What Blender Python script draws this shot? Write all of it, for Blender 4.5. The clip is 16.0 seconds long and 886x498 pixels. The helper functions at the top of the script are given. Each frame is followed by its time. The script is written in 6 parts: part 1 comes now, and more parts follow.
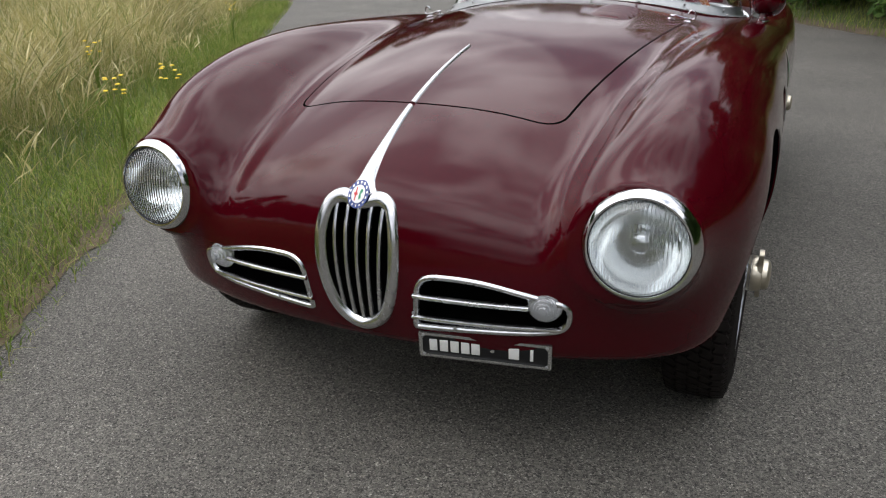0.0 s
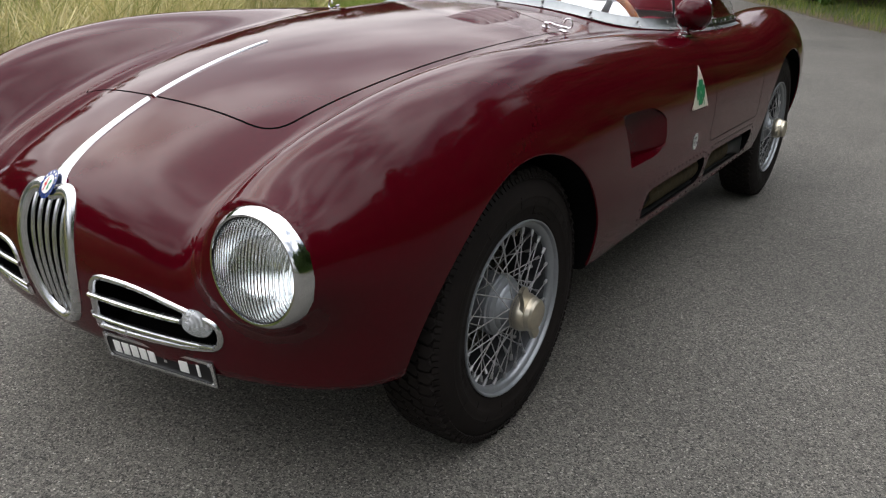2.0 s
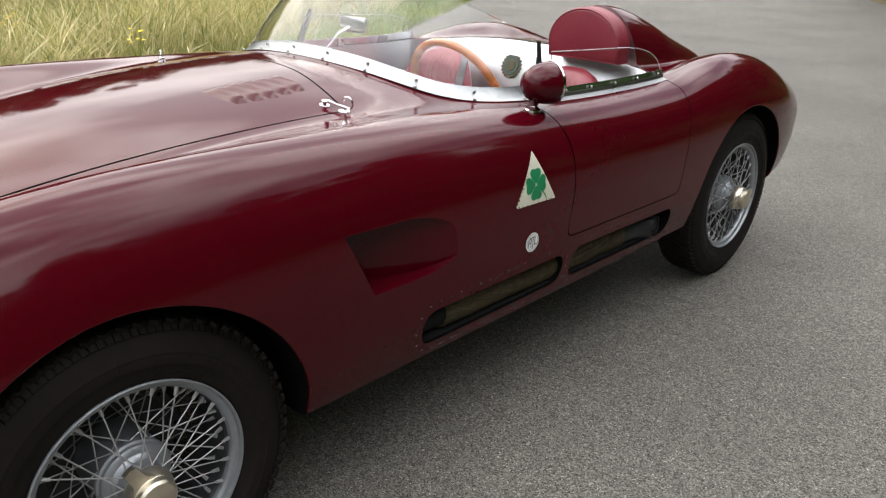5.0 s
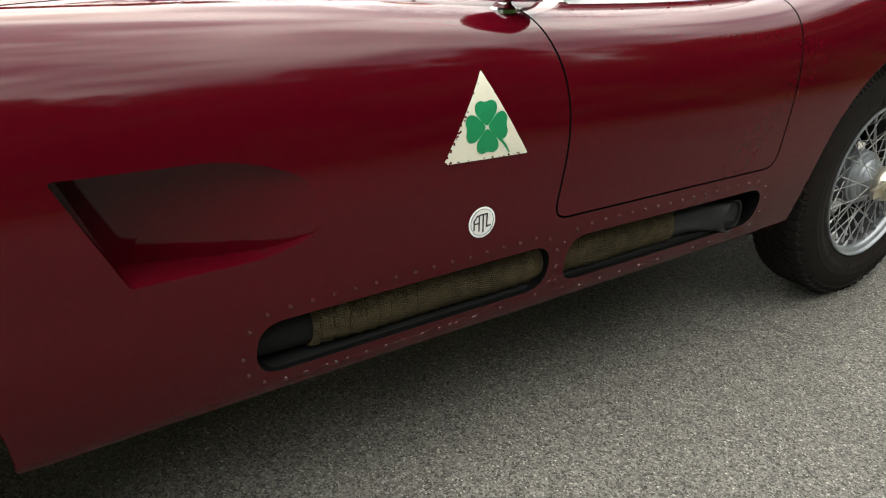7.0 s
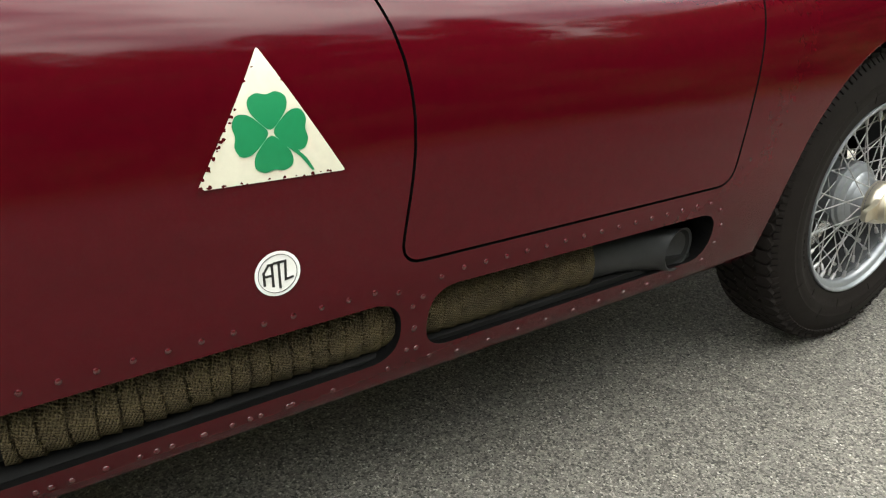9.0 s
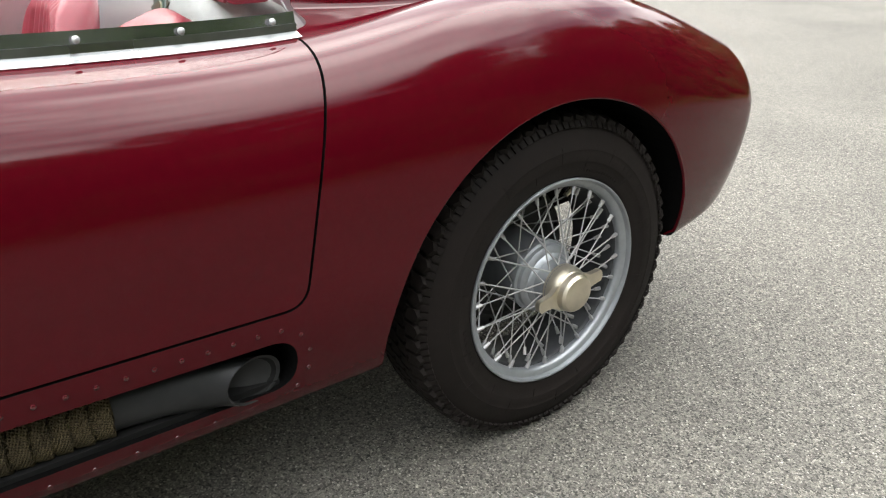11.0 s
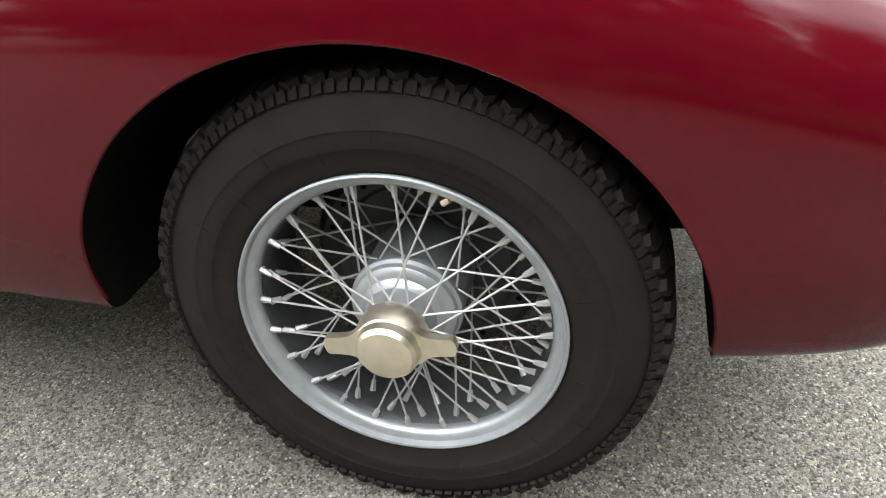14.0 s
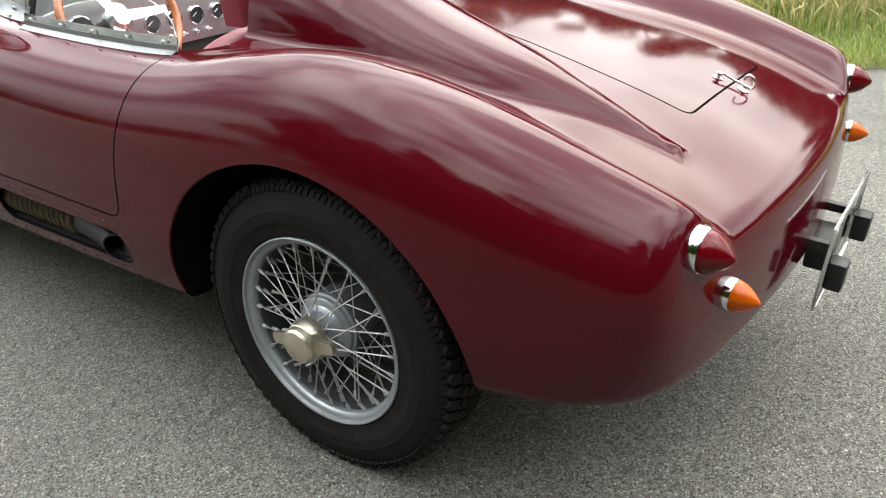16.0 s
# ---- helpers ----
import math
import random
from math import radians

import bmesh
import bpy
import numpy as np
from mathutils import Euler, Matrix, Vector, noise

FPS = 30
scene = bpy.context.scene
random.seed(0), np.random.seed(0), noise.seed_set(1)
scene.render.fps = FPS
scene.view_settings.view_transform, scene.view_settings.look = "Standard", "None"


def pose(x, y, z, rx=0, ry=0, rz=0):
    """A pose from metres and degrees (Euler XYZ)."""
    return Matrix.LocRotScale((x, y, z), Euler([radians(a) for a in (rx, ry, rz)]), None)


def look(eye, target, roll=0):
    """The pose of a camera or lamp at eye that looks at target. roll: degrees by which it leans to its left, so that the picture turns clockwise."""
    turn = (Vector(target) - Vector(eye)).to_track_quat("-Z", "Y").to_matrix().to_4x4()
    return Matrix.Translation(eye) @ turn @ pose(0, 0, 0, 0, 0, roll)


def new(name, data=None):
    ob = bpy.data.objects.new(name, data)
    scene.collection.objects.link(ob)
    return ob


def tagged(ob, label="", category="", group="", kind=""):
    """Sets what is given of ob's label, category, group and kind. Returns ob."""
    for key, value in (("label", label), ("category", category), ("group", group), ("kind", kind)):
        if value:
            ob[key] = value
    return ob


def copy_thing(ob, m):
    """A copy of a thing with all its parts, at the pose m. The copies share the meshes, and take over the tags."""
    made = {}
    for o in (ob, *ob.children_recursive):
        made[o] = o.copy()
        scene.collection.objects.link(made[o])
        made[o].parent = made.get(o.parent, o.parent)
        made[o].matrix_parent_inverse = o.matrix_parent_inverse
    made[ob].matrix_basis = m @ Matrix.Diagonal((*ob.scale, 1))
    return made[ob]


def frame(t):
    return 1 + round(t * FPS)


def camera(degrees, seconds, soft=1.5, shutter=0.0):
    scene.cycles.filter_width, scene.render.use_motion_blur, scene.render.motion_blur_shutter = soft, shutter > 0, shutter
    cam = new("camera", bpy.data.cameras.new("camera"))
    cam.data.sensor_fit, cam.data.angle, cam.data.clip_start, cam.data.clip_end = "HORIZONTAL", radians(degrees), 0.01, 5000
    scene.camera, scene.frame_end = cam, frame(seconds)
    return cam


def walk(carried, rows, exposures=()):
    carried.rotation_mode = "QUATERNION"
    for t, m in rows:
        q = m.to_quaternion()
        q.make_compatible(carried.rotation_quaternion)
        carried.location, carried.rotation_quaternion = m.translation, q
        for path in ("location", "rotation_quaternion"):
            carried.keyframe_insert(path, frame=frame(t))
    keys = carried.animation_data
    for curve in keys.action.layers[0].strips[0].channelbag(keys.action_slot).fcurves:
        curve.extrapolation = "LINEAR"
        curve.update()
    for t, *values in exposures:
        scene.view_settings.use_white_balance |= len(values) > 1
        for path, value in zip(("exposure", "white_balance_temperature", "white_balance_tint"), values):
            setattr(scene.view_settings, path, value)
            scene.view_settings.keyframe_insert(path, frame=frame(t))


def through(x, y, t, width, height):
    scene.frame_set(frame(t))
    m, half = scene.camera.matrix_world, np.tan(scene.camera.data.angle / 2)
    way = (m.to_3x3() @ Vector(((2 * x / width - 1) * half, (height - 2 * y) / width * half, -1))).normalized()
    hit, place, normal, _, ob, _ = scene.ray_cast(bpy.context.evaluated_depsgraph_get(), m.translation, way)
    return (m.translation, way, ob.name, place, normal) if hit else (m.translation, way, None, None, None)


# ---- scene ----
cam = camera(59.2, 16.0, soft=1.15)
PATH = [
    (0, (0.783, -1.951, 1.105), (0.022, -0.249, 0.382), -1.0),
    (0.5, (1.008, -1.894, 1.119), (0.185, -0.222, 0.393), -0.3),
    (1, (1.239, -1.794, 1.124), (0.338, -0.165, 0.393), 0.3),
    (1.5, (1.383, -1.643, 1.108), (0.404, -0.061, 0.375), 0.8),
    (2, (1.502, -1.414, 1.107), (0.458, 0.125, 0.371), 1.3),
    (2.5, (1.61, -1.18, 1.107), (0.516, 0.316, 0.354), 1.9),
    (3, (1.722, -0.986, 1.154), (0.58, 0.466, 0.389), 2.1),
    (3.5, (1.731, -0.81, 1.261), (0.564, 0.619, 0.489), 2.2),
    (4, (1.748, -0.69, 1.315), (0.55, 0.716, 0.55), 2.0),
    (4.5, (1.826, -0.574, 1.324), (0.594, 0.801, 0.556), 1.6),
    (5, (1.926, -0.449, 1.296), (0.653, 0.885, 0.522), 1.2),
    (7.5, (1.644, 0.558, 0.949), (0.091, 1.52, 0.136), 0.3),
    (8, (1.576, 0.674, 0.922), (0.001, 1.611, 0.123), -0.0),
    (8.5, (1.533, 0.736, 0.908), (-0.032, 1.696, 0.115), -0.1),
    (9, (1.527, 0.812, 0.885), (0.003, 1.837, 0.093), -0.0),
    (9.5, (1.572, 0.936, 0.873), (0.102, 2.034, 0.076), 0.2),
    (10, (1.669, 1.089, 0.908), (0.232, 2.227, 0.108), 0.0),
    (12.5, (1.667, 2.122, 1.097), (0.129, 2.8, 0.012), 2.2),
    (13, (1.578, 2.341, 1.097), (-0.034, 2.679, -0.037), 1.7),
    (13.5, (1.487, 2.506, 1.013), (-0.166, 2.476, -0.112), 0.3),
    (14, (1.452, 2.665, 0.930), (-0.172, 2.268, -0.168), -1.6),
    (14.5, (1.528, 2.791, 0.984), (-0.083, 2.183, -0.035), -1.4),
    (15, (1.567, 2.979, 1.031), (-0.014, 2.205, 0.079), -1.0),
    (15.5, (1.526, 3.226, 1.106), (0.029, 2.275, 0.181), -2.2),
    (16, (1.657, 3.425, 1.164), (0.21, 2.369, 0.274), -2.6),
]
# seconds, stops, kelvin, tint
EXPOSURES = [(0, 0.75, 6600, 10), (1.5, 0.85, 6600, 10), (3, 1.25, 6700, 10), (4, 1.4, 6700, 10), (5, 1.5, 6800, 9), (7.5, 2.35, 7200, 4), (9, 2.65, 7200, 4), (10, 2.55, 7100, 5), (12.5, 2.4, 6700, 8), (13, 2.5, 6700, 8),
             (13.5, 2.75, 6700, 7), (14, 3.2, 6900, 6), (14.5, 3.1, 6900, 5), (15.2, 2.65, 6900, 4), (16, 2.15, 6800, 4)]
walk(cam, [(t, look(eye, target, roll)) for t, eye, target, roll in PATH], EXPOSURES)

# ---- world, sun ----
world = bpy.data.worlds.new("overcast_sky")
scene.world = world
world.use_nodes = True
wn = world.node_tree.nodes
wl = world.node_tree.links
wn.clear()
w_out = wn.new("ShaderNodeOutputWorld")
w_bg = wn.new("ShaderNodeBackground")
w_sky = wn.new("ShaderNodeTexSky")
w_sky.sky_type = "NISHITA"
w_sky.sun_disc = False
w_sky.sun_elevation = radians(44)
w_sky.sun_rotation = radians(275)
w_sky.altitude = 50
w_sky.dust_density = 3.0
# a broken cloud layer over the blue: bright white cloud with greyer undersides
w_co = wn.new("ShaderNodeTexCoord")
w_map = wn.new("ShaderNodeMapping")
w_map.inputs["Scale"].default_value = (1.0, 1.0, 2.2)
w_n1 = wn.new("ShaderNodeTexNoise")
w_n1.inputs["Scale"].default_value = 1.9
w_n1.inputs["Detail"].default_value = 4.0
w_n1.inputs["Roughness"].default_value = 0.5
w_n1.inputs["Distortion"].default_value = 0.2
w_ramp = wn.new("ShaderNodeValToRGB")
w_ramp.color_ramp.elements[0].position = 0.41
w_ramp.color_ramp.elements[0].color = (3.0, 3.3, 3.9, 1)
w_ramp.color_ramp.elements[1].position = 0.60
w_ramp.color_ramp.elements[1].color = (12.2, 12.2, 12.7, 1)
w_mix = wn.new("ShaderNodeMix")
w_mix.data_type = "RGBA"
w_mix.inputs["Factor"].default_value = 0.86
wl.new(w_co.outputs["Generated"], w_map.inputs["Vector"])
wl.new(w_map.outputs["Vector"], w_n1.inputs["Vector"])
wl.new(w_n1.outputs["Fac"], w_ramp.inputs["Fac"])
wl.new(w_sky.outputs["Color"], w_mix.inputs["A"])
wl.new(w_ramp.outputs["Color"], w_mix.inputs["B"])
# an overcast sky is brighter overhead than at its rim
w_sep, w_lift, w_mul = wn.new("ShaderNodeSeparateXYZ"), wn.new("ShaderNodeMapRange"), wn.new("ShaderNodeMix")
wl.new(w_co.outputs["Generated"], w_sep.inputs["Vector"])
wl.new(w_sep.outputs["Z"], w_lift.inputs["Value"])
w_lift.inputs["To Min"].default_value, w_lift.inputs["To Max"].default_value = 0.16, 1.60
w_mul.data_type, w_mul.blend_type = "RGBA", "MULTIPLY"
w_mul.inputs["Factor"].default_value = 1.0
wl.new(w_mix.outputs["Result"], w_mul.inputs["A"])
# and brighter on the side where the sun stands behind the cloud
w_dot, w_side, w_both = wn.new("ShaderNodeVectorMath"), wn.new("ShaderNodeMapRange"), wn.new("ShaderNodeMath")
w_dot.operation, w_both.operation = "DOT_PRODUCT", "MULTIPLY"
w_dot.inputs[1].default_value = (-0.57, -0.20, 0.80)
wl.new(w_co.outputs["Generated"], w_dot.inputs[0])
wl.new(w_dot.outputs["Value"], w_side.inputs["Value"])
w_side.inputs["From Min"].default_value = -0.2
w_side.inputs["To Min"].default_value, w_side.inputs["To Max"].default_value = 0.68, 1.20
wl.new(w_lift.outputs["Result"], w_both.inputs[0])
wl.new(w_side.outputs["Result"], w_both.inputs[1])
wl.new(w_both.outputs[0], w_mul.inputs["B"])
wl.new(w_mul.outputs["Result"], w_bg.inputs["Color"])
w_bg.inputs["Strength"].default_value = 0.13
wl.new(w_bg.outputs["Background"], w_out.inputs["Surface"])

sun = new("sun", bpy.data.lights.new("sun", "SUN"))
sun.data.energy = 0.7
sun.data.angle = radians(130)
sun.data.color = (1.0, 0.96, 0.9)
sun.matrix_world = look((-7.2, 0.4, 7.0), (0, 1, 0))

# ---- materials ----
def mat(name, base, rough=0.5, metal=0.0, var=0.12, scale=30.0, big=2.0, bump=0.0, bump_scale=200.0,
        coat=0.0, spec=0.5, rough_var=0.08, dark=None, second=None):
    """A painted, metal or mineral surface: colour varied at two scales, uneven gloss, fine relief."""
    m = bpy.data.materials.new(name)
    m.use_nodes = True
    n, l = m.node_tree.nodes, m.node_tree.links
    b = n["Principled BSDF"]
    co = n.new("ShaderNodeTexCoord")
    fine, wide = n.new("ShaderNodeTexNoise"), n.new("ShaderNodeTexNoise")
    fine.inputs["Scale"].default_value, wide.inputs["Scale"].default_value = scale, big
    fine.inputs["Detail"].default_value = wide.inputs["Detail"].default_value = 6
    for t in (fine, wide):
        l.new(co.outputs["Object"], t.inputs["Vector"])
    mix = n.new("ShaderNodeMix")
    mix.data_type = "RGBA"
    lo = dark or [c * (1 - var) for c in base]
    hi = second or [min(1, c * (1 + var)) for c in base]
    mix.inputs["A"].default_value, mix.inputs["B"].default_value = (*lo, 1), (*hi, 1)
    add = n.new("ShaderNodeMath")
    add.operation = "MULTIPLY_ADD"
    add.inputs[1].default_value = 0.5
    half = n.new("ShaderNodeMath")
    half.operation = "MULTIPLY"
    half.inputs[1].default_value = 0.5
    l.new(wide.outputs["Fac"], half.inputs[0])
    l.new(fine.outputs["Fac"], add.inputs[0])
    l.new(half.outputs[0], add.inputs[2])
    st = n.new("ShaderNodeMapRange")
    st.inputs["From Min"].default_value, st.inputs["From Max"].default_value = 0.35, 0.65
    l.new(add.outputs[0], st.inputs["Value"])
    l.new(st.outputs["Result"], mix.inputs["Factor"])
    l.new(mix.outputs["Result"], b.inputs["Base Color"])
    rr = n.new("ShaderNodeMapRange")
    rr.inputs["From Min"].default_value, rr.inputs["From Max"].default_value = 0.3, 0.7
    rr.inputs["To Min"].default_value, rr.inputs["To Max"].default_value = max(0.02, rough - rough_var), rough + rough_var
    l.new(wide.outputs["Fac"], rr.inputs["Value"])
    l.new(rr.outputs["Result"], b.inputs["Roughness"])
    b.inputs["Metallic"].default_value = metal
    b.inputs["Specular IOR Level"].default_value = spec
    b.inputs["Coat Weight"].default_value = coat
    b.inputs["Coat Roughness"].default_value = 0.06
    if bump:
        bn, bu = n.new("ShaderNodeTexNoise"), n.new("ShaderNodeBump")
        bn.inputs["Scale"].default_value, bn.inputs["Detail"].default_value = bump_scale, 4
        l.new(co.outputs["Object"], bn.inputs["Vector"])
        l.new(bn.outputs["Fac"], bu.inputs["Height"])
        bu.inputs["Strength"].default_value, bu.inputs["Distance"].default_value = bump, 0.004
        l.new(bu.outputs["Normal"], b.inputs["Normal"])
    return m


PAINT = mat("burgundy_paint", (0.046, 0.0009, 0.0036), 0.08, 0.0, 0.10, 60, 1.5, rough_var=0.02, spec=0.24)
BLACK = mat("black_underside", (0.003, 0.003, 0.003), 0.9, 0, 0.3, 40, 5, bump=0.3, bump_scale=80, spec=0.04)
RUBBER = mat("tyre_rubber", (0.0088, 0.0068, 0.0060), 0.7, 0, 0.25, 45, 6, bump=0.12, bump_scale=300, spec=0.14)
CHROME = mat("chrome", (0.62, 0.63, 0.64), 0.09, 1.0, 0.04, 30, 3, rough_var=0.04)
ALU = mat("polished_aluminium", (0.62, 0.63, 0.64), 0.24, 1.0, 0.10, 50, 4, rough_var=0.07)
SHEET = mat("brushed_aluminium_sheet", (0.52, 0.53, 0.54), 0.36, 1.0, 0.08, 70, 3, rough_var=0.06)
SILVER = mat("silver_wheel_enamel", (0.26, 0.275, 0.29), 0.38, 0.6, 0.10, 60, 8)
BRASSY = mat("worn_nickel", (0.58, 0.53, 0.43), 0.30, 1.0, 0.10, 60, 10)

# ---- the car's shape ----
FY, RY, WZ = 0.012, 2.431, 0.327


def spline(*pts):
    """A smooth curve through a few (y, value) pairs."""
    xs, vs = (np.array(c, float) for c in zip(*pts))
    n, h = len(xs), np.diff(xs)
    a, r = np.eye(n), np.zeros(n)
    for i in range(1, n - 1):
        a[i, i - 1 : i + 2] = h[i - 1], 2 * (h[i - 1] + h[i]), h[i]
        r[i] = 6 * ((vs[i + 1] - vs[i]) / h[i] - (vs[i] - vs[i - 1]) / h[i - 1])
    m = np.linalg.solve(a, r)

    def at(q):
        q = np.clip(q, xs[0], xs[-1])
        i = np.clip(np.searchsorted(xs, q) - 1, 0, n - 2)
        u, w = (xs[i + 1] - q) / h[i], (q - xs[i]) / h[i]
        return u * vs[i] + w * vs[i + 1] + h[i] ** 2 / 6 * ((u**3 - u) * m[i] + (w**3 - w) * m[i + 1])

    return at


def smax(a, b, k):
    m = np.maximum(k - np.abs(a - b), 0) / k
    return np.maximum(a, b) + m**3 * k / 6


def smin(a, b, k):
    return -smax(-a, -b, k)


deck = spline((-0.75, 0.565), (-0.62, 0.645), (-0.35, 0.775), (0.0, 0.862), (0.4, 0.905), (0.9, 0.922), (1.2, 0.918), (2.0, 0.875), (2.5, 0.815), (2.93, 0.712), (3.3, 0.555))
deck_fall = spline((-0.75, 0.62), (-0.3, 0.58), (0.2, 0.42), (0.8, 0.31), (1.2, 0.30), (2.0, 0.20), (2.6, 0.12), (3.3, 0.15))
crest = spline((-0.75, 0.62), (-0.55, 0.738), (-0.45, 0.782), (-0.22, 0.850), (0.05, 0.882), (0.4, 0.882), (0.8, 0.868), (1.2, 0.842), (1.6, 0.814), (2.0, 0.818), (2.3, 0.858), (2.56, 0.850), (2.9, 0.758), (3.2, 0.645))
crest_x = spline((-0.75, 0.55), (-0.5, 0.575), (-0.2, 0.605), (0.2, 0.625), (0.8, 0.64), (1.5, 0.66), (2.2, 0.64), (2.6, 0.618), (2.9, 0.596), (3.2, 0.572))
crest_fall = spline((-0.75, 6.0), (-0.3, 4.2), (0.2, 2.6), (0.8, 1.2), (1.4, 0.8), (2.0, 1.5), (2.6, 2.3), (3.2, 3.2))
half_width = spline((-0.75, 0.66), (-0.5, 0.715), (-0.2, 0.760), (0.1, 0.778), (0.6, 0.777), (1.2, 0.777), (1.9, 0.778), (2.4, 0.777), (2.75, 0.757), (3.0, 0.715), (3.3, 0.635))
under = spline((-0.75, 0.30), (-0.4, 0.30), (0.4, 0.297), (1.9, 0.286), (2.3, 0.290), (2.8, 0.315), (3.0, 0.335), (3.3, 0.40))
ridge = lambda y: 0.45 * np.clip((y - 2.45) / 0.65, 0, 1) ** 1.3
fair_top = spline((2.0, 1.035), (2.1, 1.025), (2.25, 0.985), (2.48, 0.893), (2.71, 0.812), (2.84, 0.757), (2.91, 0.722), (2.98, 0.675))
fair_wide = spline((2.0, 0.165), (2.2, 0.168), (2.5, 0.145), (2.75, 0.082), (2.9, 0.034), (3.0, 0.008))


def shape(x, y, z):
    """Below zero inside the coachwork."""
    sx, x = x, np.abs(x)
    hood = deck(y) - deck_fall(y) * x**2.2
    wing = crest(y) - crest_fall(y) * (x - crest_x(y)) ** 2
    d = np.sqrt((x - crest_x(y)) ** 2 + 0.0004) - 0.02
    wing = wing - ridge(y) * d
    top = z - smax(hood, wing, np.interp(y, [-0.5, 0.1, 2.2, 2.7], [0.17, 0.10, 0.05, 0.04]))
    side = x - (half_width(y) - 0.62 * np.maximum(z - 0.56, 0) ** 2 - 0.9 * np.maximum(0.50 - z, 0) ** 2)
    lean = z - 0.50
    nose = (-0.648 + 0.255 * x**2 + 0.25 * x**4 + np.where(lean > 0, 0.35, 0.85) * lean**2) - y
    tail = y - (3.192 - 0.19 * x**2 - 0.70 * (z - 0.50) ** 2)
    f = smax(top, side, np.interp(y, [2.3, 3.05], [0.18, 0.11]))
    f = smax(f, nose, 0.17)
    low = np.clip((0.64 - z) / 0.34, 0, 1)
    f = smax(f, tail, 0.05 + 0.17 * low * low * (3 - 2 * low))
    f = smax(f, under(y) - z, 0.04)
    lamp = np.hypot(x - 0.567, z - 0.585) - 0.111 - 0.16 * (y + 0.575)
    lamp = smax(lamp, -0.575 - y, 0.012)
    lamp = smax(lamp, y + 0.1, 0.3)
    f = smin(f, lamp, 0.15)
    base = 0.80 - 0.16 * np.maximum(y - 2.3, 0) - 0.9 * np.maximum(y - 2.6, 0) ** 2
    high = np.maximum(fair_top(y) - base, 0.02)
    fair = (np.sqrt(((sx - 0.305 - 0.03 * np.clip((y - 2.4) / 0.55, 0, 1)) / fair_wide(y)) ** 2 + ((z - base) / high) ** 2) - 1) * fair_wide(y)
    fair = smax(smax(fair, 2.02 - y, 0.02), y - 2.995, 0.01)
    return smin(f, fair, 0.032)


def gradient(p, e=1e-4):
    g = np.stack([shape(*(p + d).T) - shape(*(p - d).T) for d in np.eye(3) * e], 1)
    return g / np.maximum(np.linalg.norm(g, axis=1, keepdims=True), 1e-12)


def skin(step):
    """The coachwork's surface as vertices and quads."""
    ax = [np.arange(-0.84, 0.8401, step), np.arange(-0.72, 3.30, step), np.arange(0.2, 1.08, step)]
    f = shape(*np.meshgrid(*ax, indexing="ij"))
    inside = f < 0
    sign = np.zeros([n - 1 for n in f.shape], int)
    corners = [(i, j, k) for i in (0, 1) for j in (0, 1) for k in (0, 1)]
    view = lambda a, c: a[tuple(slice(o, s - 1 + o) for o, s in zip(c, a.shape))]
    for c in corners:
        sign += view(inside, c)
    cells = np.argwhere((sign > 0) & (sign < 8))
    number = -np.ones(sign.shape, int)
    number[tuple(cells.T)] = np.arange(len(cells))
    total, count = np.zeros((len(cells), 3)), np.zeros((len(cells), 1))
    for a in corners:
        for d in range(3):
            if a[d]:
                continue
            b = tuple(v + (i == d) for i, v in enumerate(a))
            fa, fb = f[tuple((cells + a).T)], f[tuple((cells + b).T)]
            cross = (fa < 0) != (fb < 0)
            s = np.where(cross, fa / np.where(cross, fa - fb, 1), 0)
            total += cross[:, None] * (np.array(a) + s[:, None] * (np.array(b) - a))
            count += cross[:, None]
    p = np.array([ax[0][0], ax[1][0], ax[2][0]]) + step * (cells + total / count)
    for _ in range(3):
        g = np.stack([shape(*(p + d).T) - shape(*(p - d).T) for d in np.eye(3) * 1e-4], 1) / 2e-4
        v = shape(*p.T)[:, None]
        p = p - np.clip(v * g / np.maximum((g * g).sum(1, keepdims=True), 0.05), -step, step)
    quads = []
    for d in range(3):
        u, w = (d + 1) % 3, (d + 2) % 3
        n = list(f.shape)
        lo, hi = [slice(1, s - 1) for s in n], [slice(1, s - 1) for s in n]
        lo[d], hi[d] = slice(0, n[d] - 1), slice(1, n[d])
        a, b = inside[tuple(lo)], inside[tuple(hi)]
        at = np.argwhere(a != b)
        out = a[tuple(at.T)]
        at = at + [0 if i == d else 1 for i in range(3)]
        eu, ew = np.eye(3, dtype=int)[u], np.eye(3, dtype=int)[w]
        q = np.stack([number[tuple((at - o).T)] for o in (eu + ew, ew, 0 * eu, eu)], 1)
        q[~out] = q[~out][:, ::-1]
        quads.append(q)
    return p, np.concatenate(quads)


def mesh_from(name, verts, faces, material, smooth=True):
    me = bpy.data.meshes.new(name)
    me.from_pydata([tuple(v) for v in verts], [], [tuple(f) for f in faces])
    if material:
        me.materials.append(material)
    if smooth:
        me.shade_smooth()
    return me


def part(name, bm, material, parent, label="", smooth=True, angle=40):
    """One mesh object under a thing or a part. bm: a bmesh, or a mesh that may be shared."""
    if isinstance(bm, bpy.types.Mesh):
        me = bm
    else:
        me = bpy.data.meshes.new(name)
        bm.normal_update()
        if smooth:
            for f in bm.faces:
                f.smooth = True
            for e in bm.edges:
                if len(e.link_faces) == 2 and e.calc_face_angle(0) > radians(angle):
                    e.smooth = False
        bm.to_mesh(me)
        bm.free()
        me.materials.append(material)
    ob = new(name, me)
    if parent:
        ob.parent = parent
    return tagged(ob, label)


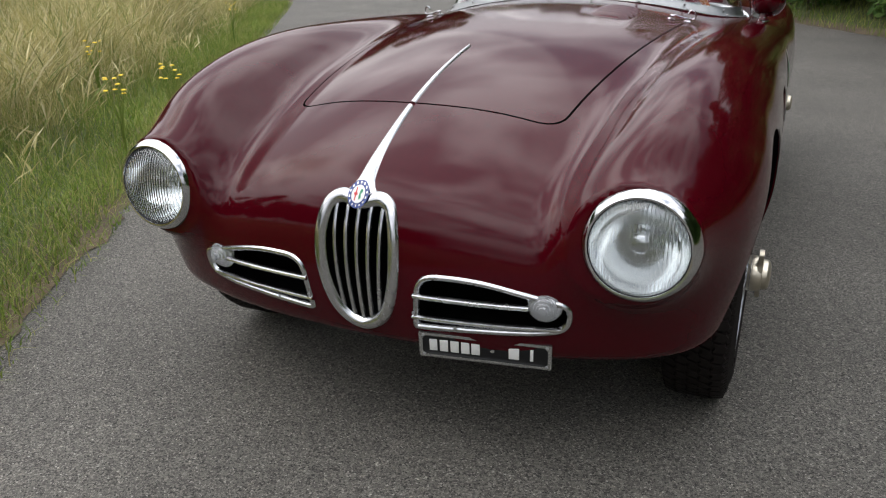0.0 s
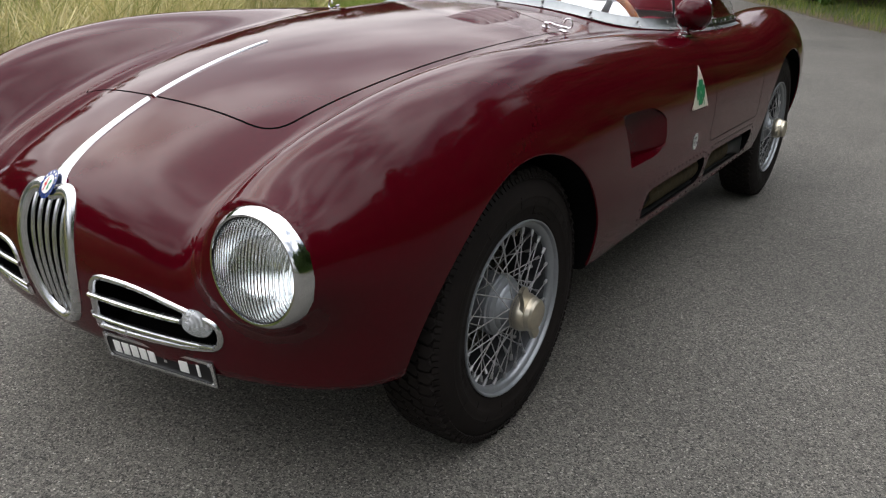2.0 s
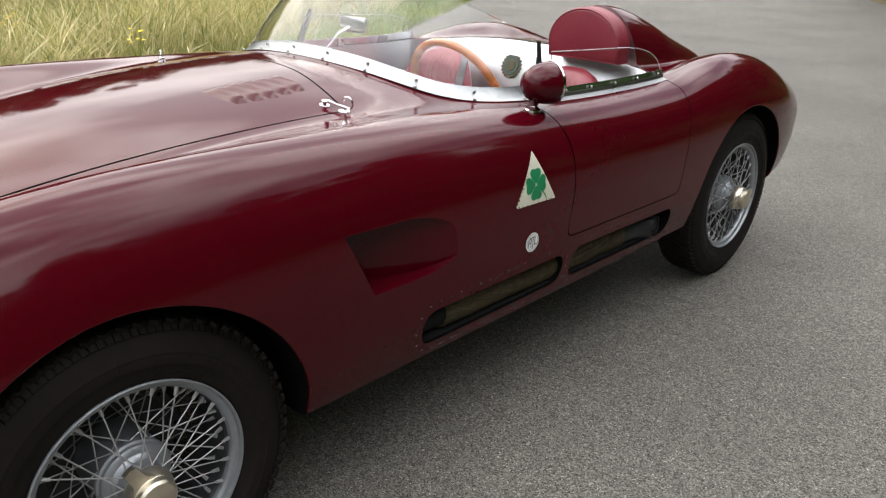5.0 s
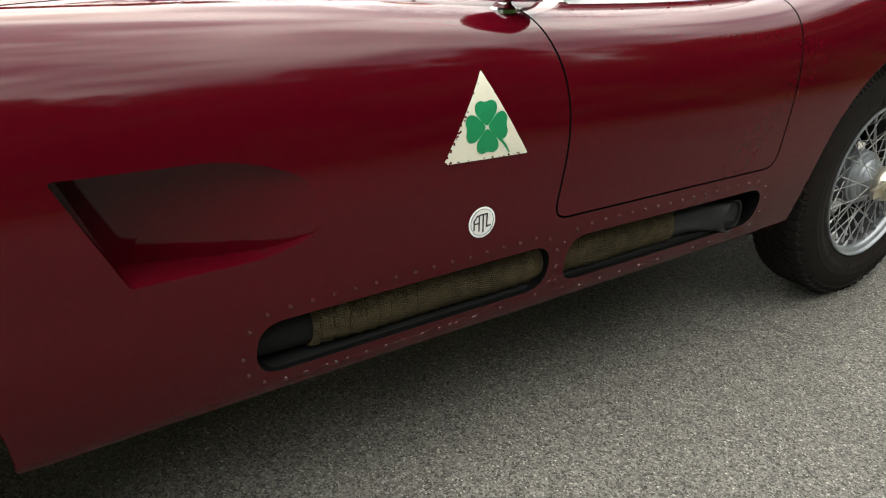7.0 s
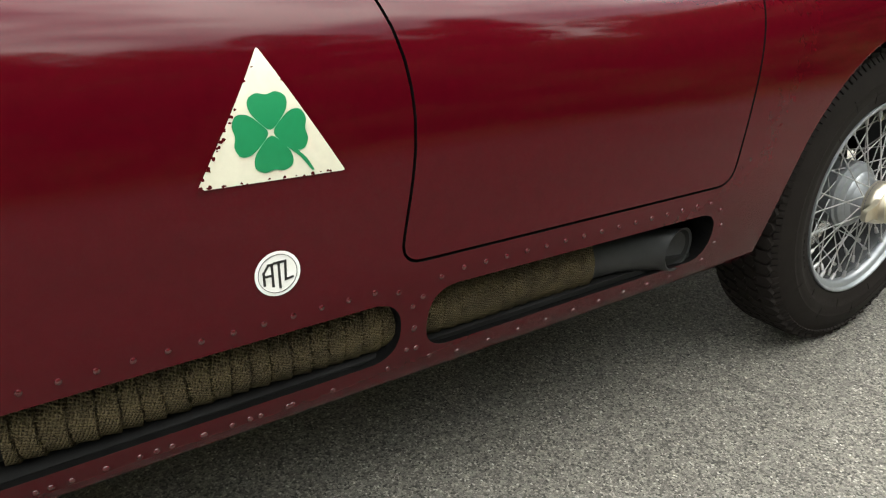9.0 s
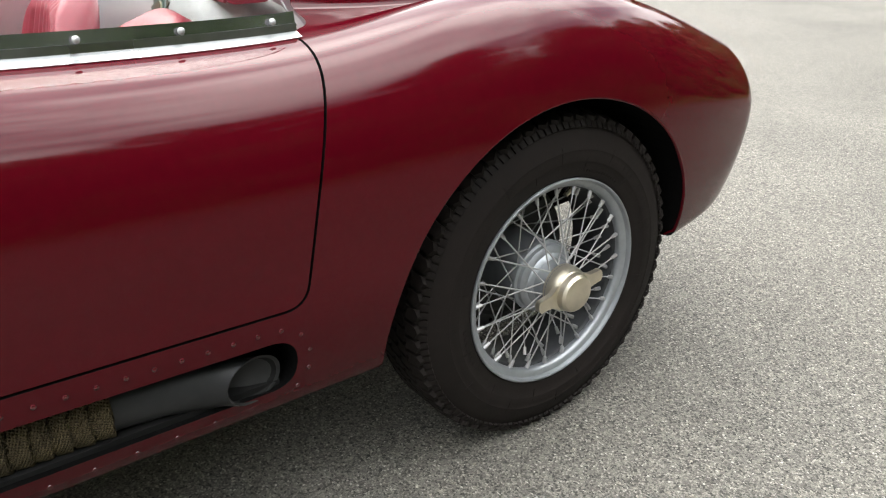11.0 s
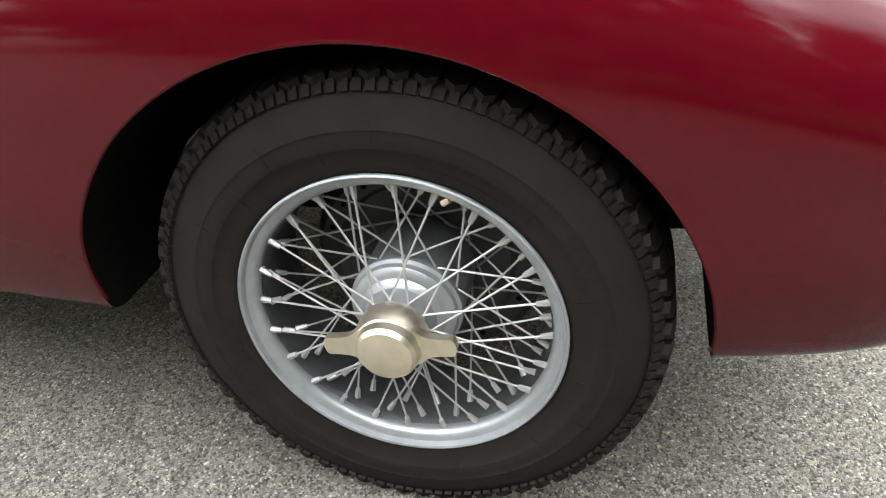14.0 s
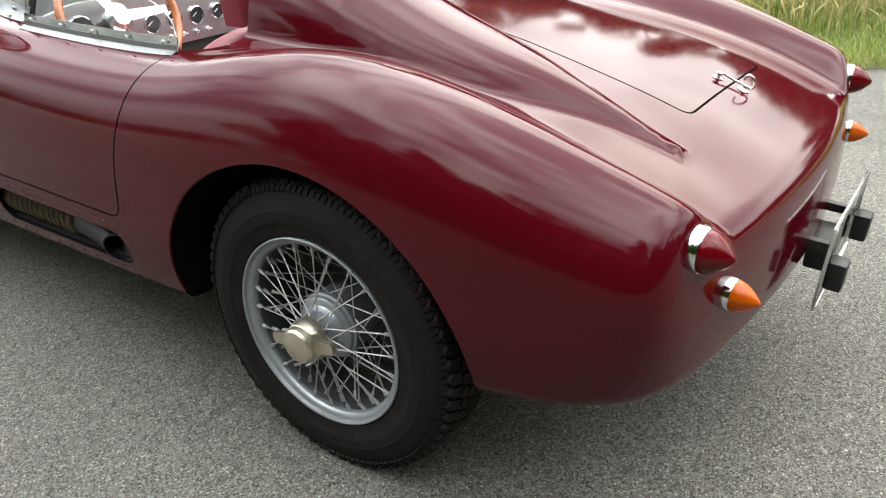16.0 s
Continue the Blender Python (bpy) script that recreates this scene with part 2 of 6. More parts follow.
def lathe(rings, n=48, axis="x", start=0.0, close=False, caps=True):
    """A bmesh turned round an axis from (along, radius) pairs."""
    bm = bmesh.new()
    rows = []
    for a, r in rings:
        row = []
        for i in range(n):
            t = 2 * math.pi * i / n + start
            c, s = r * math.cos(t), r * math.sin(t)
            row.append(bm.verts.new((a, c, s) if axis == "x" else (c, a, s) if axis == "y" else (c, s, a)))
        rows.append(row)
    pairs = list(zip(rows, rows[1:])) + ([(rows[-1], rows[0])] if close else [])
    for p, q in pairs:
        for i in range(n):
            bm.faces.new((p[i], p[(i + 1) % n], q[(i + 1) % n], q[i]))
    if caps and not close:
        for row, flip in ((rows[0], False), (rows[-1], True)):
            if (row[0].co - row[n // 2].co).length > 1e-5:
                bm.faces.new(row if flip else row[::-1])
    bmesh.ops.remove_doubles(bm, verts=bm.verts, dist=1e-6)
    bmesh.ops.recalc_face_normals(bm, faces=bm.faces)
    return bm


def tube(path, r, n=8, closed=False, taper=None):
    """A bmesh pipe along points; r may be a list."""
    bm = bmesh.new()
    pts = [Vector(p) for p in path]
    rows, side = [], None
    m = len(pts)
    for i, p in enumerate(pts):
        a = pts[(i - 1) % m] if closed or i else p
        b = pts[(i + 1) % m] if closed or i < m - 1 else p
        d = (b - a).normalized()
        if side is None:
            side = d.orthogonal().normalized()
        side = (side - d * side.dot(d)).normalized()
        up = d.cross(side)
        rad = r[i] if isinstance(r, (list, tuple)) else r
        rows.append([bm.verts.new(p + rad * (side * math.cos(2 * math.pi * k / n) + up * math.sin(2 * math.pi * k / n))) for k in range(n)])
    for p, q in list(zip(rows, rows[1:])) + ([(rows[-1], rows[0])] if closed else []):
        for k in range(n):
            bm.faces.new((p[k], p[(k + 1) % n], q[(k + 1) % n], q[k]))
    if not closed:
        bm.faces.new(rows[0][::-1])
        bm.faces.new(rows[-1])
    bmesh.ops.recalc_face_normals(bm, faces=bm.faces)
    return bm


def slab(outline, axis, lo, hi):
    """A closed prism of a plane outline; axis is the way it is thick."""
    bm = bmesh.new()
    n = "xyz".index(axis)
    put = lambda p, v: tuple(np.insert(np.array(p, float), n, v))
    a = [bm.verts.new(put(p, lo)) for p in outline]
    b = [bm.verts.new(put(p, hi)) for p in outline]
    bm.faces.new(a[::-1])
    bm.faces.new(b)
    for i in range(len(a)):
        j = (i + 1) % len(a)
        bm.faces.new((a[i], a[j], b[j], b[i]))
    bmesh.ops.recalc_face_normals(bm, faces=bm.faces)
    return bm


def rounded(corners, radii, n=6):
    """A plane outline with rounded corners."""
    out, m = [], len(corners)
    for i, c in enumerate(corners):
        c, a, b = Vector(c), Vector(corners[i - 1]), Vector(corners[(i + 1) % m])
        r = radii[i] if isinstance(radii, (list, tuple)) else radii
        r = min(r, 0.48 * (a - c).length, 0.48 * (b - c).length)
        p, q = c + (a - c).normalized() * r, c + (b - c).normalized() * r
        for k in range(n + 1):
            t = k / n
            out.append(tuple((1 - t) ** 2 * p + 2 * t * (1 - t) * c + t * t * q))
    return out


def groove(outline, axis, lo, hi, width=0.005, closed=True):
    """A thin wall that follows an outline, to cut a panel gap."""
    bm = bmesh.new()
    n = "xyz".index(axis)
    put = lambda p, v: tuple(np.insert(np.array(p, float), n, v))
    pts = [Vector(p) for p in outline]
    m, rows = len(pts), []
    for i, p in enumerate(pts):
        a = pts[(i - 1) % m] if closed or i else p
        b = pts[(i + 1) % m] if closed or i < m - 1 else p
        d = (b - a).normalized()
        s = Vector((-d.y, d.x)) * width / 2
        rows.append([bm.verts.new(put(p + s, lo)), bm.verts.new(put(p - s, lo)), bm.verts.new(put(p - s, hi)), bm.verts.new(put(p + s, hi))])
    for p, q in list(zip(rows, rows[1:])) + ([(rows[-1], rows[0])] if closed else []):
        for k in range(4):
            bm.faces.new((p[k], p[(k + 1) % 4], q[(k + 1) % 4], q[k]))
    if not closed:
        bm.faces.new(rows[0][::-1])
        bm.faces.new(rows[-1])
    bmesh.ops.recalc_face_normals(bm, faces=bm.faces)
    return bm


def ellipse(cy, cz, a, b, n=64):
    return [(cy + a * math.cos(2 * math.pi * i / n), cz + b * math.sin(2 * math.pi * i / n)) for i in range(n)]


def cut(body, cutters):
    """Takes the cutters out of the body for good; their faces keep the cutters' material."""
    for bm, material in cutters:
        bmesh.ops.triangulate(bm, faces=[f for f in bm.faces if len(f.verts) > 4])
        before = len(body.data.polygons)
        for attempt in range(6):
            me = bpy.data.meshes.new("cutter")
            bm.to_mesh(me)
            me.materials.append(material)
            ob = new("cutter", me)
            ob.location = Vector((0.00031, 0.00023, 0.00017)) * attempt
            mod = body.modifiers.new("cut", "BOOLEAN")
            mod.object, mod.operation, mod.solver, mod.material_mode = ob, "DIFFERENCE", "EXACT", "TRANSFER"
            done = bpy.data.meshes.new_from_object(body.evaluated_get(bpy.context.evaluated_depsgraph_get()))
            body.modifiers.clear()
            bpy.data.objects.remove(ob)
            bpy.data.meshes.remove(me)
            co = np.empty(len(done.vertices) * 3)
            done.vertices.foreach_get("co", co)
            co = co.reshape(-1, 3)
            sound = len(done.polygons) > 0.75 * before and np.all(shape(*co.T) < 0.006)
            if sound:
                break
        bm.free()
        if sound:
            body.data = done

    return body.data


def meet(start, way, reach=1.0):
    """Where rays from outside first meet the coachwork: places and normals there."""
    start, way = np.atleast_2d(np.array(start, float)), np.array(way, float)
    d = np.linspace(0, reach, 161)
    vals = shape(*(start[:, None] + d[None, :, None] * way).transpose(2, 0, 1))
    first = np.argmax(vals < 0, 1)
    hi = d[first]
    lo = d[np.maximum(first - 1, 0)]
    for _ in range(30):
        mid = (lo + hi) / 2
        inside = shape(*(start + mid[:, None] * way).T) < 0
        hi, lo = np.where(inside, mid, hi), np.where(inside, lo, mid)
    p = start + hi[:, None] * way
    return p, gradient(p)


def on_side(y, z, s=1):
    p, n = meet([(s * 1.0, a, b) for a, b in zip(np.atleast_1d(y), np.atleast_1d(z))], (-s, 0, 0))
    return p, n


def on_top(x, y):
    return meet([(a, b, 1.3) for a, b in zip(np.atleast_1d(x), np.atleast_1d(y))], (0, 0, -1))


def on_nose(x, z):
    return meet([(a, -1.0, b) for a, b in zip(np.atleast_1d(x), np.atleast_1d(z))], (0, 1, 0))


car = tagged(new("sports_car"), "burgundy open two-seat vintage sports car parked on the asphalt lane", "car")
verts, quads = skin(0.014)
coach = new("body", mesh_from("body", verts, quads, PAINT))
coach.parent = car

HOOD = rounded([(-0.335, -0.325), (0.0, -0.362), (0.335, -0.325), (0.455, 0.742), (0.12, 0.822), (-0.12, 0.822), (-0.455, 0.742)], [0.06, 0.2, 0.06, 0.02, 0.1, 0.1, 0.02])
DOOR = rounded([(1.253, 0.488), (1.888, 0.474), (1.925, 0.66), (1.985, 0.83), (1.99, 0.95), (1.21, 0.95), (1.295, 0.70)], [0.035, 0.035, 0.12, 0.05, 0.01, 0.02, 0.14])
LID = rounded([(0.178, 2.957), (-0.298, 2.960), (-0.31, 2.21), (0.092, 2.21), (0.118, 2.5), (0.165, 2.72)], [0.028, 0.03, 0.05, 0.05, 0.2, 0.2])
COCKPIT = rounded([(-0.46, 1.06), (0.0, 1.02), (0.46, 1.06), (0.60, 1.25), (0.60, 2.05), (-0.60, 2.05), (-0.60, 1.25)], [0.1, 0.2, 0.1, 0.15, 0.12, 0.12, 0.15], 8)
SLOT_A = rounded([(0.702, 0.347), (1.258, 0.345), (1.258, 0.440), (0.702, 0.442)], [0.046, 0.046, 0.046, 0.049], 8)
SLOT_B = rounded([(1.298, 0.343), (1.872, 0.337), (1.872, 0.428), (1.298, 0.442)], [0.045, 0.045, 0.044, 0.049], 8)
SCOOP = rounded([(0.475, 0.700), (0.545, 0.548), (0.74, 0.545), (0.83, 0.575), (0.80, 0.650), (0.70, 0.690)], [0.008, 0.008, 0.06, 0.04, 0.04, 0.06])
GRILLE = [(0, 0.632), (0.045, 0.640), (0.080, 0.622), (0.096, 0.580), (0.101, 0.52), (0.095, 0.45), (0.076, 0.385), (0.045, 0.345), (0.0, 0.328)]
GRILLE = GRILLE + [(-x, z) for x, z in GRILLE[-2:0:-1]]
INTAKE = rounded([(0.118, 0.352), (0.132, 0.490), (0.26, 0.492), (0.455, 0.445), (0.445, 0.378), (0.38, 0.366)], [0.02, 0.05, 0.08, 0.05, 0.045, 0.06], 8)


def smooth_loop(pts, n=6):
    """A closed outline, made round through its points."""
    out, m = [], len(pts)
    for i in range(m):
        p0, p1, p2, p3 = (np.array(pts[(i + k) % m], float) for k in (-1, 0, 1, 2))
        for k in range(n):
            t = k / n
            out.append(tuple(0.5 * (2 * p1 + (p2 - p0) * t + (2 * p0 - 5 * p1 + 4 * p2 - p3) * t**2 + (3 * p1 - p0 - 3 * p2 + p3) * t**3)))
    return out


def inset(pts, d):
    """The outline moved inwards by d."""
    pts = [np.array(p, float) for p in pts]
    turn = sum(a[0] * b[1] - a[1] * b[0] for a, b in zip(pts, pts[1:] + pts[:1]))
    out = []
    for i, p in enumerate(pts):
        t = pts[(i + 1) % len(pts)] - pts[i - 1]
        t = t / max(np.linalg.norm(t), 1e-9)
        n = np.array((-t[1], t[0])) * (1 if turn > 0 else -1)
        out.append(tuple(p + n * d))
    return out


GRILLE = smooth_loop(GRILLE, 5)
cutters = []
for s in (-1, 1):
    lo, hi = sorted((s * 0.42, s * 0.95))
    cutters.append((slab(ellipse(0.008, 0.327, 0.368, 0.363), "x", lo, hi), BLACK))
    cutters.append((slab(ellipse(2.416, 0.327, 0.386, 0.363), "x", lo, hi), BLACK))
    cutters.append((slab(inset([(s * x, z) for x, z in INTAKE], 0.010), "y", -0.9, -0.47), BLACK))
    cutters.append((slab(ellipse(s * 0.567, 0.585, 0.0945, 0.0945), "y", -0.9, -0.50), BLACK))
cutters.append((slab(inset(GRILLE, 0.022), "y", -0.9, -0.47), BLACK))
cutters.append((slab(COCKPIT, "z", 0.36, 1.3), SHEET))
cutters.append((groove(HOOD, "z", 0.60, 1.1), BLACK))
cutters.append((groove(LID, "z", 0.55, 1.1), BLACK))
cutters.append((groove(DOOR, "x", 0.607, 0.9, 0.0042), BLACK))
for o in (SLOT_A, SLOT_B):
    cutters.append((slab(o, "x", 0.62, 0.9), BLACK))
# the outlet behind the wheel is deep at its front lip and runs out to the rear
bm = slab(SCOOP, "x", 0.70, 0.95)
for v in bm.verts:
    if v.co.x < 0.8:
        v.co.x = 0.695 + 0.085 * max(0, (v.co.y - 0.52) / 0.30) ** 1.5
cutters.append((bm, PAINT))
cut(coach, cutters)


def true_normals(me):
    """The smooth paintwork takes the shape's own normals, cut faces stay flat."""
    co = np.empty(len(me.vertices) * 3)
    me.vertices.foreach_get("co", co)
    co = co.reshape(-1, 3)
    g, on = gradient(co), np.abs(shape(*co.T)) < 0.004
    n = np.empty((len(me.loops), 3))
    mats = [m is PAINT or m == PAINT for m in me.materials]
    for p in me.polygons:
        idx = [me.loops[li].vertex_index for li in p.loop_indices]
        skin_face = mats[p.material_index] and all(on[i] for i in idx) and abs(float(np.dot(g[idx[0]], p.normal))) > 0.25
        for li, i in zip(p.loop_indices, idx):
            n[li] = g[i] if skin_face else p.normal
    me.normals_split_custom_set([tuple(v) for v in n])


def within(outline, u, v):
    inside = np.zeros(len(u), bool)
    for (x0, y0), (x1, y1) in zip(outline, outline[1:] + outline[:1]):
        span = (y0 > v) != (y1 > v)
        inside ^= span & (u < (x1 - x0) * (v - y0) / (y1 - y0 if y1 != y0 else 1e-9) + x0)
    return inside


def split_panel(name, chosen, label):
    """Takes the chosen faces of the coachwork into a panel of its own."""
    src = coach.data
    for pick, keep_name in ((chosen, name), (~chosen, "body")):
        bm = bmesh.new()
        bm.from_mesh(src)
        bm.faces.ensure_lookup_table()
        bmesh.ops.delete(bm, geom=[f for f, k in zip(list(bm.faces), pick) if not k], context="FACES")
        me = bpy.data.meshes.new(keep_name)
        bm.to_mesh(me)
        bm.free()
        for m in src.materials:
            me.materials.append(m)
        if keep_name == "body":
            coach.data = me
        else:
            ob = new(name, me)
            ob.parent = car
            tagged(ob, label)


def face_centres():
    c = np.empty(len(coach.data.polygons) * 3)
    coach.data.polygons.foreach_get("center", c)
    return c.reshape(-1, 3)


c = face_centres()
split_panel("hood", within(HOOD, c[:, 0], c[:, 1]) & (c[:, 2] > 0.66) & (c[:, 1] < 0.96), "burgundy hood with a fine dark gap round it")
c = face_centres()
split_panel("boot_lid", within(LID, c[:, 0], c[:, 1]) & (c[:, 2] > 0.6), "burgundy boot lid")
c = face_centres()
split_panel("door", within(DOOR, c[:, 1], c[:, 2]) & (c[:, 0] > 0.608), "closed burgundy door with a narrow gap")
for o in car.children:
    true_normals(o.data)

# rolled edges of the wheel arches
for s in (1, -1):
    for cy, a, b in ((0.008, 0.368, 0.363), (2.416, 0.386, 0.363)):
        yz = [(cy + (a + 0.001) * math.cos(t), 0.327 + (b + 0.001) * math.sin(t)) for t in np.linspace(-0.03, math.pi + 0.03, 60)]
        p, n = on_side(*np.array(yz).T, s)
        part("arch_lip", tube(p - n * 0.0036, 0.0038, 10), PAINT, car)

# ---- wheels ----
def join(bms):
    """Several bmeshes as one."""
    out = bmesh.new()
    for b in bms:
        me = bpy.data.meshes.new("piece")
        b.to_mesh(me)
        b.free()
        out.from_mesh(me)
        bpy.data.meshes.remove(me)
    return out


def block(size, m=None, bevel=0.0):
    bm = bmesh.new()
    bmesh.ops.create_cube(bm, size=1.0)
    bmesh.ops.scale(bm, vec=size, verts=bm.verts)
    if bevel:
        bmesh.ops.bevel(bm, geom=bm.edges[:], offset=bevel, segments=2, affect="EDGES", profile=0.6)
    if m is not None:
        bmesh.ops.transform(bm, matrix=m, verts=bm.verts)
    return bm


def tyre_bm(tread=False):
    """A radial tyre: bulged walls with fine raised rings, and zigzag tread blocks parted by grooves."""
    wall = [(0.062, 0.199), (0.070, 0.206), (0.0765, 0.213), (0.0775, 0.216), (0.0800, 0.226), (0.0822, 0.240), (0.0826, 0.2405), (0.0835, 0.243), (0.0837, 0.256), (0.0830, 0.262), (0.0838, 0.264), (0.0826, 0.268), (0.0790, 0.282), (0.0745, 0.294), (0.0690, 0.304), (0.0640, 0.311)]
    prof = wall + [(0.055, 0.3195), (0.03, 0.3215), (-0.03, 0.3215), (-0.055, 0.3195)] + [(-a, r) for a, r in wall[::-1]]
    bms = []
    if not tread:
        return lathe(prof, 120, "x", close=True)
    n = 66
    for k, (xa, xb) in enumerate(((-0.066, -0.042), (-0.037, -0.015), (-0.0105, 0.0105), (0.015, 0.037), (0.042, 0.066))):
        bm = bmesh.new()
        edge = k in (0, 4)
        for i in range(n):
            t0 = 2 * math.pi * (i + 0.5 * (k % 2)) / n
            step = 2 * math.pi / n
            gap = 0.24 if edge else 0.20
            ring = []
            for u, w in ((gap / 2, 0), (0.5, 0.0), (1 - gap / 2, 0), (1 - gap / 2, 1), (0.5, 1), (gap / 2, 1)):
                zig = 0.35 * step * (1 if w else -1) * (0.35 if not edge else 0.2)
                bend = 0.003 * (1 if u == 0.5 else -1)
                ring.append((t0 + u * step + zig, (xb if w else xa) + bend))
            lo, hi = [], []
            for t, x in ring:
                r = 0.3285 - (0.0075 * max(0, (abs(x) - 0.045) / 0.024) ** 1.6)
                lo.append(bm.verts.new((x, (r - 0.016) * math.cos(t), (r - 0.016) * math.sin(t))))
                hi.append(bm.verts.new((x, r * math.cos(t), r * math.sin(t))))
            bm.faces.new(hi)
            for a in range(6):
                b = (a + 1) % 6
                bm.faces.new((lo[a], lo[b], hi[b], hi[a]))
        bmesh.ops.recalc_face_normals(bm, faces=bm.faces)
        bms.append(bm)
    # shoulder ribs below the tread edge
    bm = bmesh.new()
    for s in (1, -1):
        for i in range(2 * n):
            t = 2 * math.pi * i / (2 * n)
            m = Matrix.Rotation(t, 4, "X") @ Matrix.Translation((s * 0.0690, 0, 0.3085)) @ Matrix.Rotation(s * radians(-38), 4, "Y")
            b = block((0.0045, 0.0105, 0.014), m)
            me = bpy.data.meshes.new("rib")
            b.to_mesh(me)
            b.free()
            bm.from_mesh(me)
            bpy.data.meshes.remove(me)
    bms.append(bm)
    return join(bms)


def spoke_bm():
    return tube([(0, 0, 0), (0, 0, 1)], 0.0015, 6)


DRUM = mat("cast_brake_drum", (0.034, 0.034, 0.034), 0.6, 0.3, 0.25, 40, 8, bump=0.2, bump_scale=120)
STEEL = mat("zinc_plated_spoke", (0.34, 0.34, 0.34), 0.42, 0.55, 0.12, 60, 10)
# rim bed: much darker and less metallic than the silver rim
WELL = mat("dark_rim_enamel", (0.035, 0.037, 0.040), 0.55, 0.2, 0.25, 50, 8)


def made(name, bm, material, angle=35):
    """A finished mesh that several parts share."""
    ob = part(name, bm, material, None, "", True, angle)
    me = ob.data
    bpy.data.objects.remove(ob)
    return me


TYRE = made("tyre", tyre_bm(), RUBBER, 30)
TREAD = made("tread", tyre_bm(True), RUBBER, 30)
HUB = made("wheel", lathe([(-0.085, 0.0), (-0.085, 0.066), (-0.060, 0.070), (0.020, 0.071), (0.030, 0.0735), (0.037, 0.0730), (0.040, 0.069), (0.047, 0.0675), (0.052, 0.062), (0.0535, 0.055), (0.058, 0.052), (0.062, 0.0465), (0.072, 0.0435), (0.086, 0.0425), (0.090, 0.045), (0.100, 0.045), (0.102, 0.040), (0.102, 0.0)], 48), SILVER)
RIM = made("rim", lathe([(0.0785, 0.2045), (0.0800, 0.2070), (0.0785, 0.2092), (0.0740, 0.2092), (0.0715, 0.2040), (0.0705, 0.1975), (0.0680, 0.1925), (0.0630, 0.1893), (0.0560, 0.1880), (0.0530, 0.1885), (0.0530, 0.1990), (0.0650, 0.2000)], 96, close=True), SILVER)
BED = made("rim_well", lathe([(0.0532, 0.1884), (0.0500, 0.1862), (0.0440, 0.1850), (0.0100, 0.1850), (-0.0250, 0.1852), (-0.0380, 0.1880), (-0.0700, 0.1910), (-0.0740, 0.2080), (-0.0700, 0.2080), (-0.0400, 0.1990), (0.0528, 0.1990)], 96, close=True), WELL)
DISC = made("brake_drum", join([lathe([(-0.13, 0.0), (-0.13, 0.150), (-0.118, 0.156), (-0.075, 0.156), (-0.066, 0.148), (-0.064, 0.125), (-0.070, 0.118), (-0.070, 0.08), (-0.066, 0.0)], 64), lathe([(-0.115, 0.160), (-0.110, 0.163), (-0.105, 0.160)], 64, close=True), lathe([(-0.095, 0.160), (-0.090, 0.163), (-0.085, 0.160)], 64, close=True)]), DRUM)
SPIN = made("spinner", join([
    lathe([(0.084, 0.0), (0.084, 0.044), (0.094, 0.0455), (0.104, 0.0450), (0.112, 0.0420), (0.116, 0.0410), (0.118, 0.0390), (0.129, 0.0375), (0.134, 0.0330), (0.137, 0.022), (0.138, 0.0)], 40),
    *[slab(smooth_loop([(s * 0.030, -0.024), (s * 0.048, -0.015), (s * 0.066, -0.0125), (s * 0.079, -0.0115), (s * 0.083, 0.0), (s * 0.079, 0.0115), (s * 0.066, 0.0125), (s * 0.048, 0.015), (s * 0.030, 0.024)], 4), "x", 0.106, 0.117) for s in (1, -1)]]), BRASSY, 30)
SPOKE = made("spoke", spoke_bm(), STEEL)
NIPPLE = made("nipple", tube([(0, 0, 0), (0, 0, 0.004), (0, 0, 0.016)], [0.0048, 0.0044, 0.0034], 6), STEEL)
VALVE = made("valve", tube([(0, 0, 0), (0, 0, 0.012), (0, 0, 0.013), (0, 0, 0.024)], [0.0042, 0.0042, 0.0055, 0.0050], 10), BRASSY)
RIVHOLE = made("hole", lathe([(-0.0005, 0.0), (-0.0005, 0.004), (0.0005, 0.004), (0.0005, 0.0)], 10), BLACK)


def wall_x(r):
    return float(np.interp(r, [0.206, 0.216, 0.226, 0.240, 0.256, 0.268, 0.282, 0.294], [0.070, 0.0775, 0.0800, 0.0822, 0.0837, 0.0826, 0.0790, 0.0745]))


def mark(a, b, r0, high):
    """A raised bar on the tyre wall, from angle a to b, that stands for worn moulded writing or a rib."""
    bm = bmesh.new()
    rows = []
    for r in (r0, r0 + high / 2, r0 + high):
        for lift in (0.0011,):
            rows.append([bm.verts.new((wall_x(r) + lift, -r * math.sin(radians(t)), r * math.cos(radians(t)))) for t in np.linspace(a, b, 4)])
    foot = [[bm.verts.new((v.co.x - 0.004, v.co.y, v.co.z)) for v in row] for row in rows]
    for p, q in zip(rows, rows[1:]):
        for i in range(3):
            bm.faces.new((p[i], p[i + 1], q[i + 1], q[i]))
    loop = rows[0] + [rows[1][-1]] + rows[2][::-1] + [rows[1][0]]
    low = foot[0] + [foot[1][-1]] + foot[2][::-1] + [foot[1][0]]
    for i in range(len(loop)):
        j = (i + 1) % len(loop)
        bm.faces.new((loop[i], loop[j], low[j], low[i]))
    bmesh.ops.recalc_face_normals(bm, faces=bm.faces)
    return bm


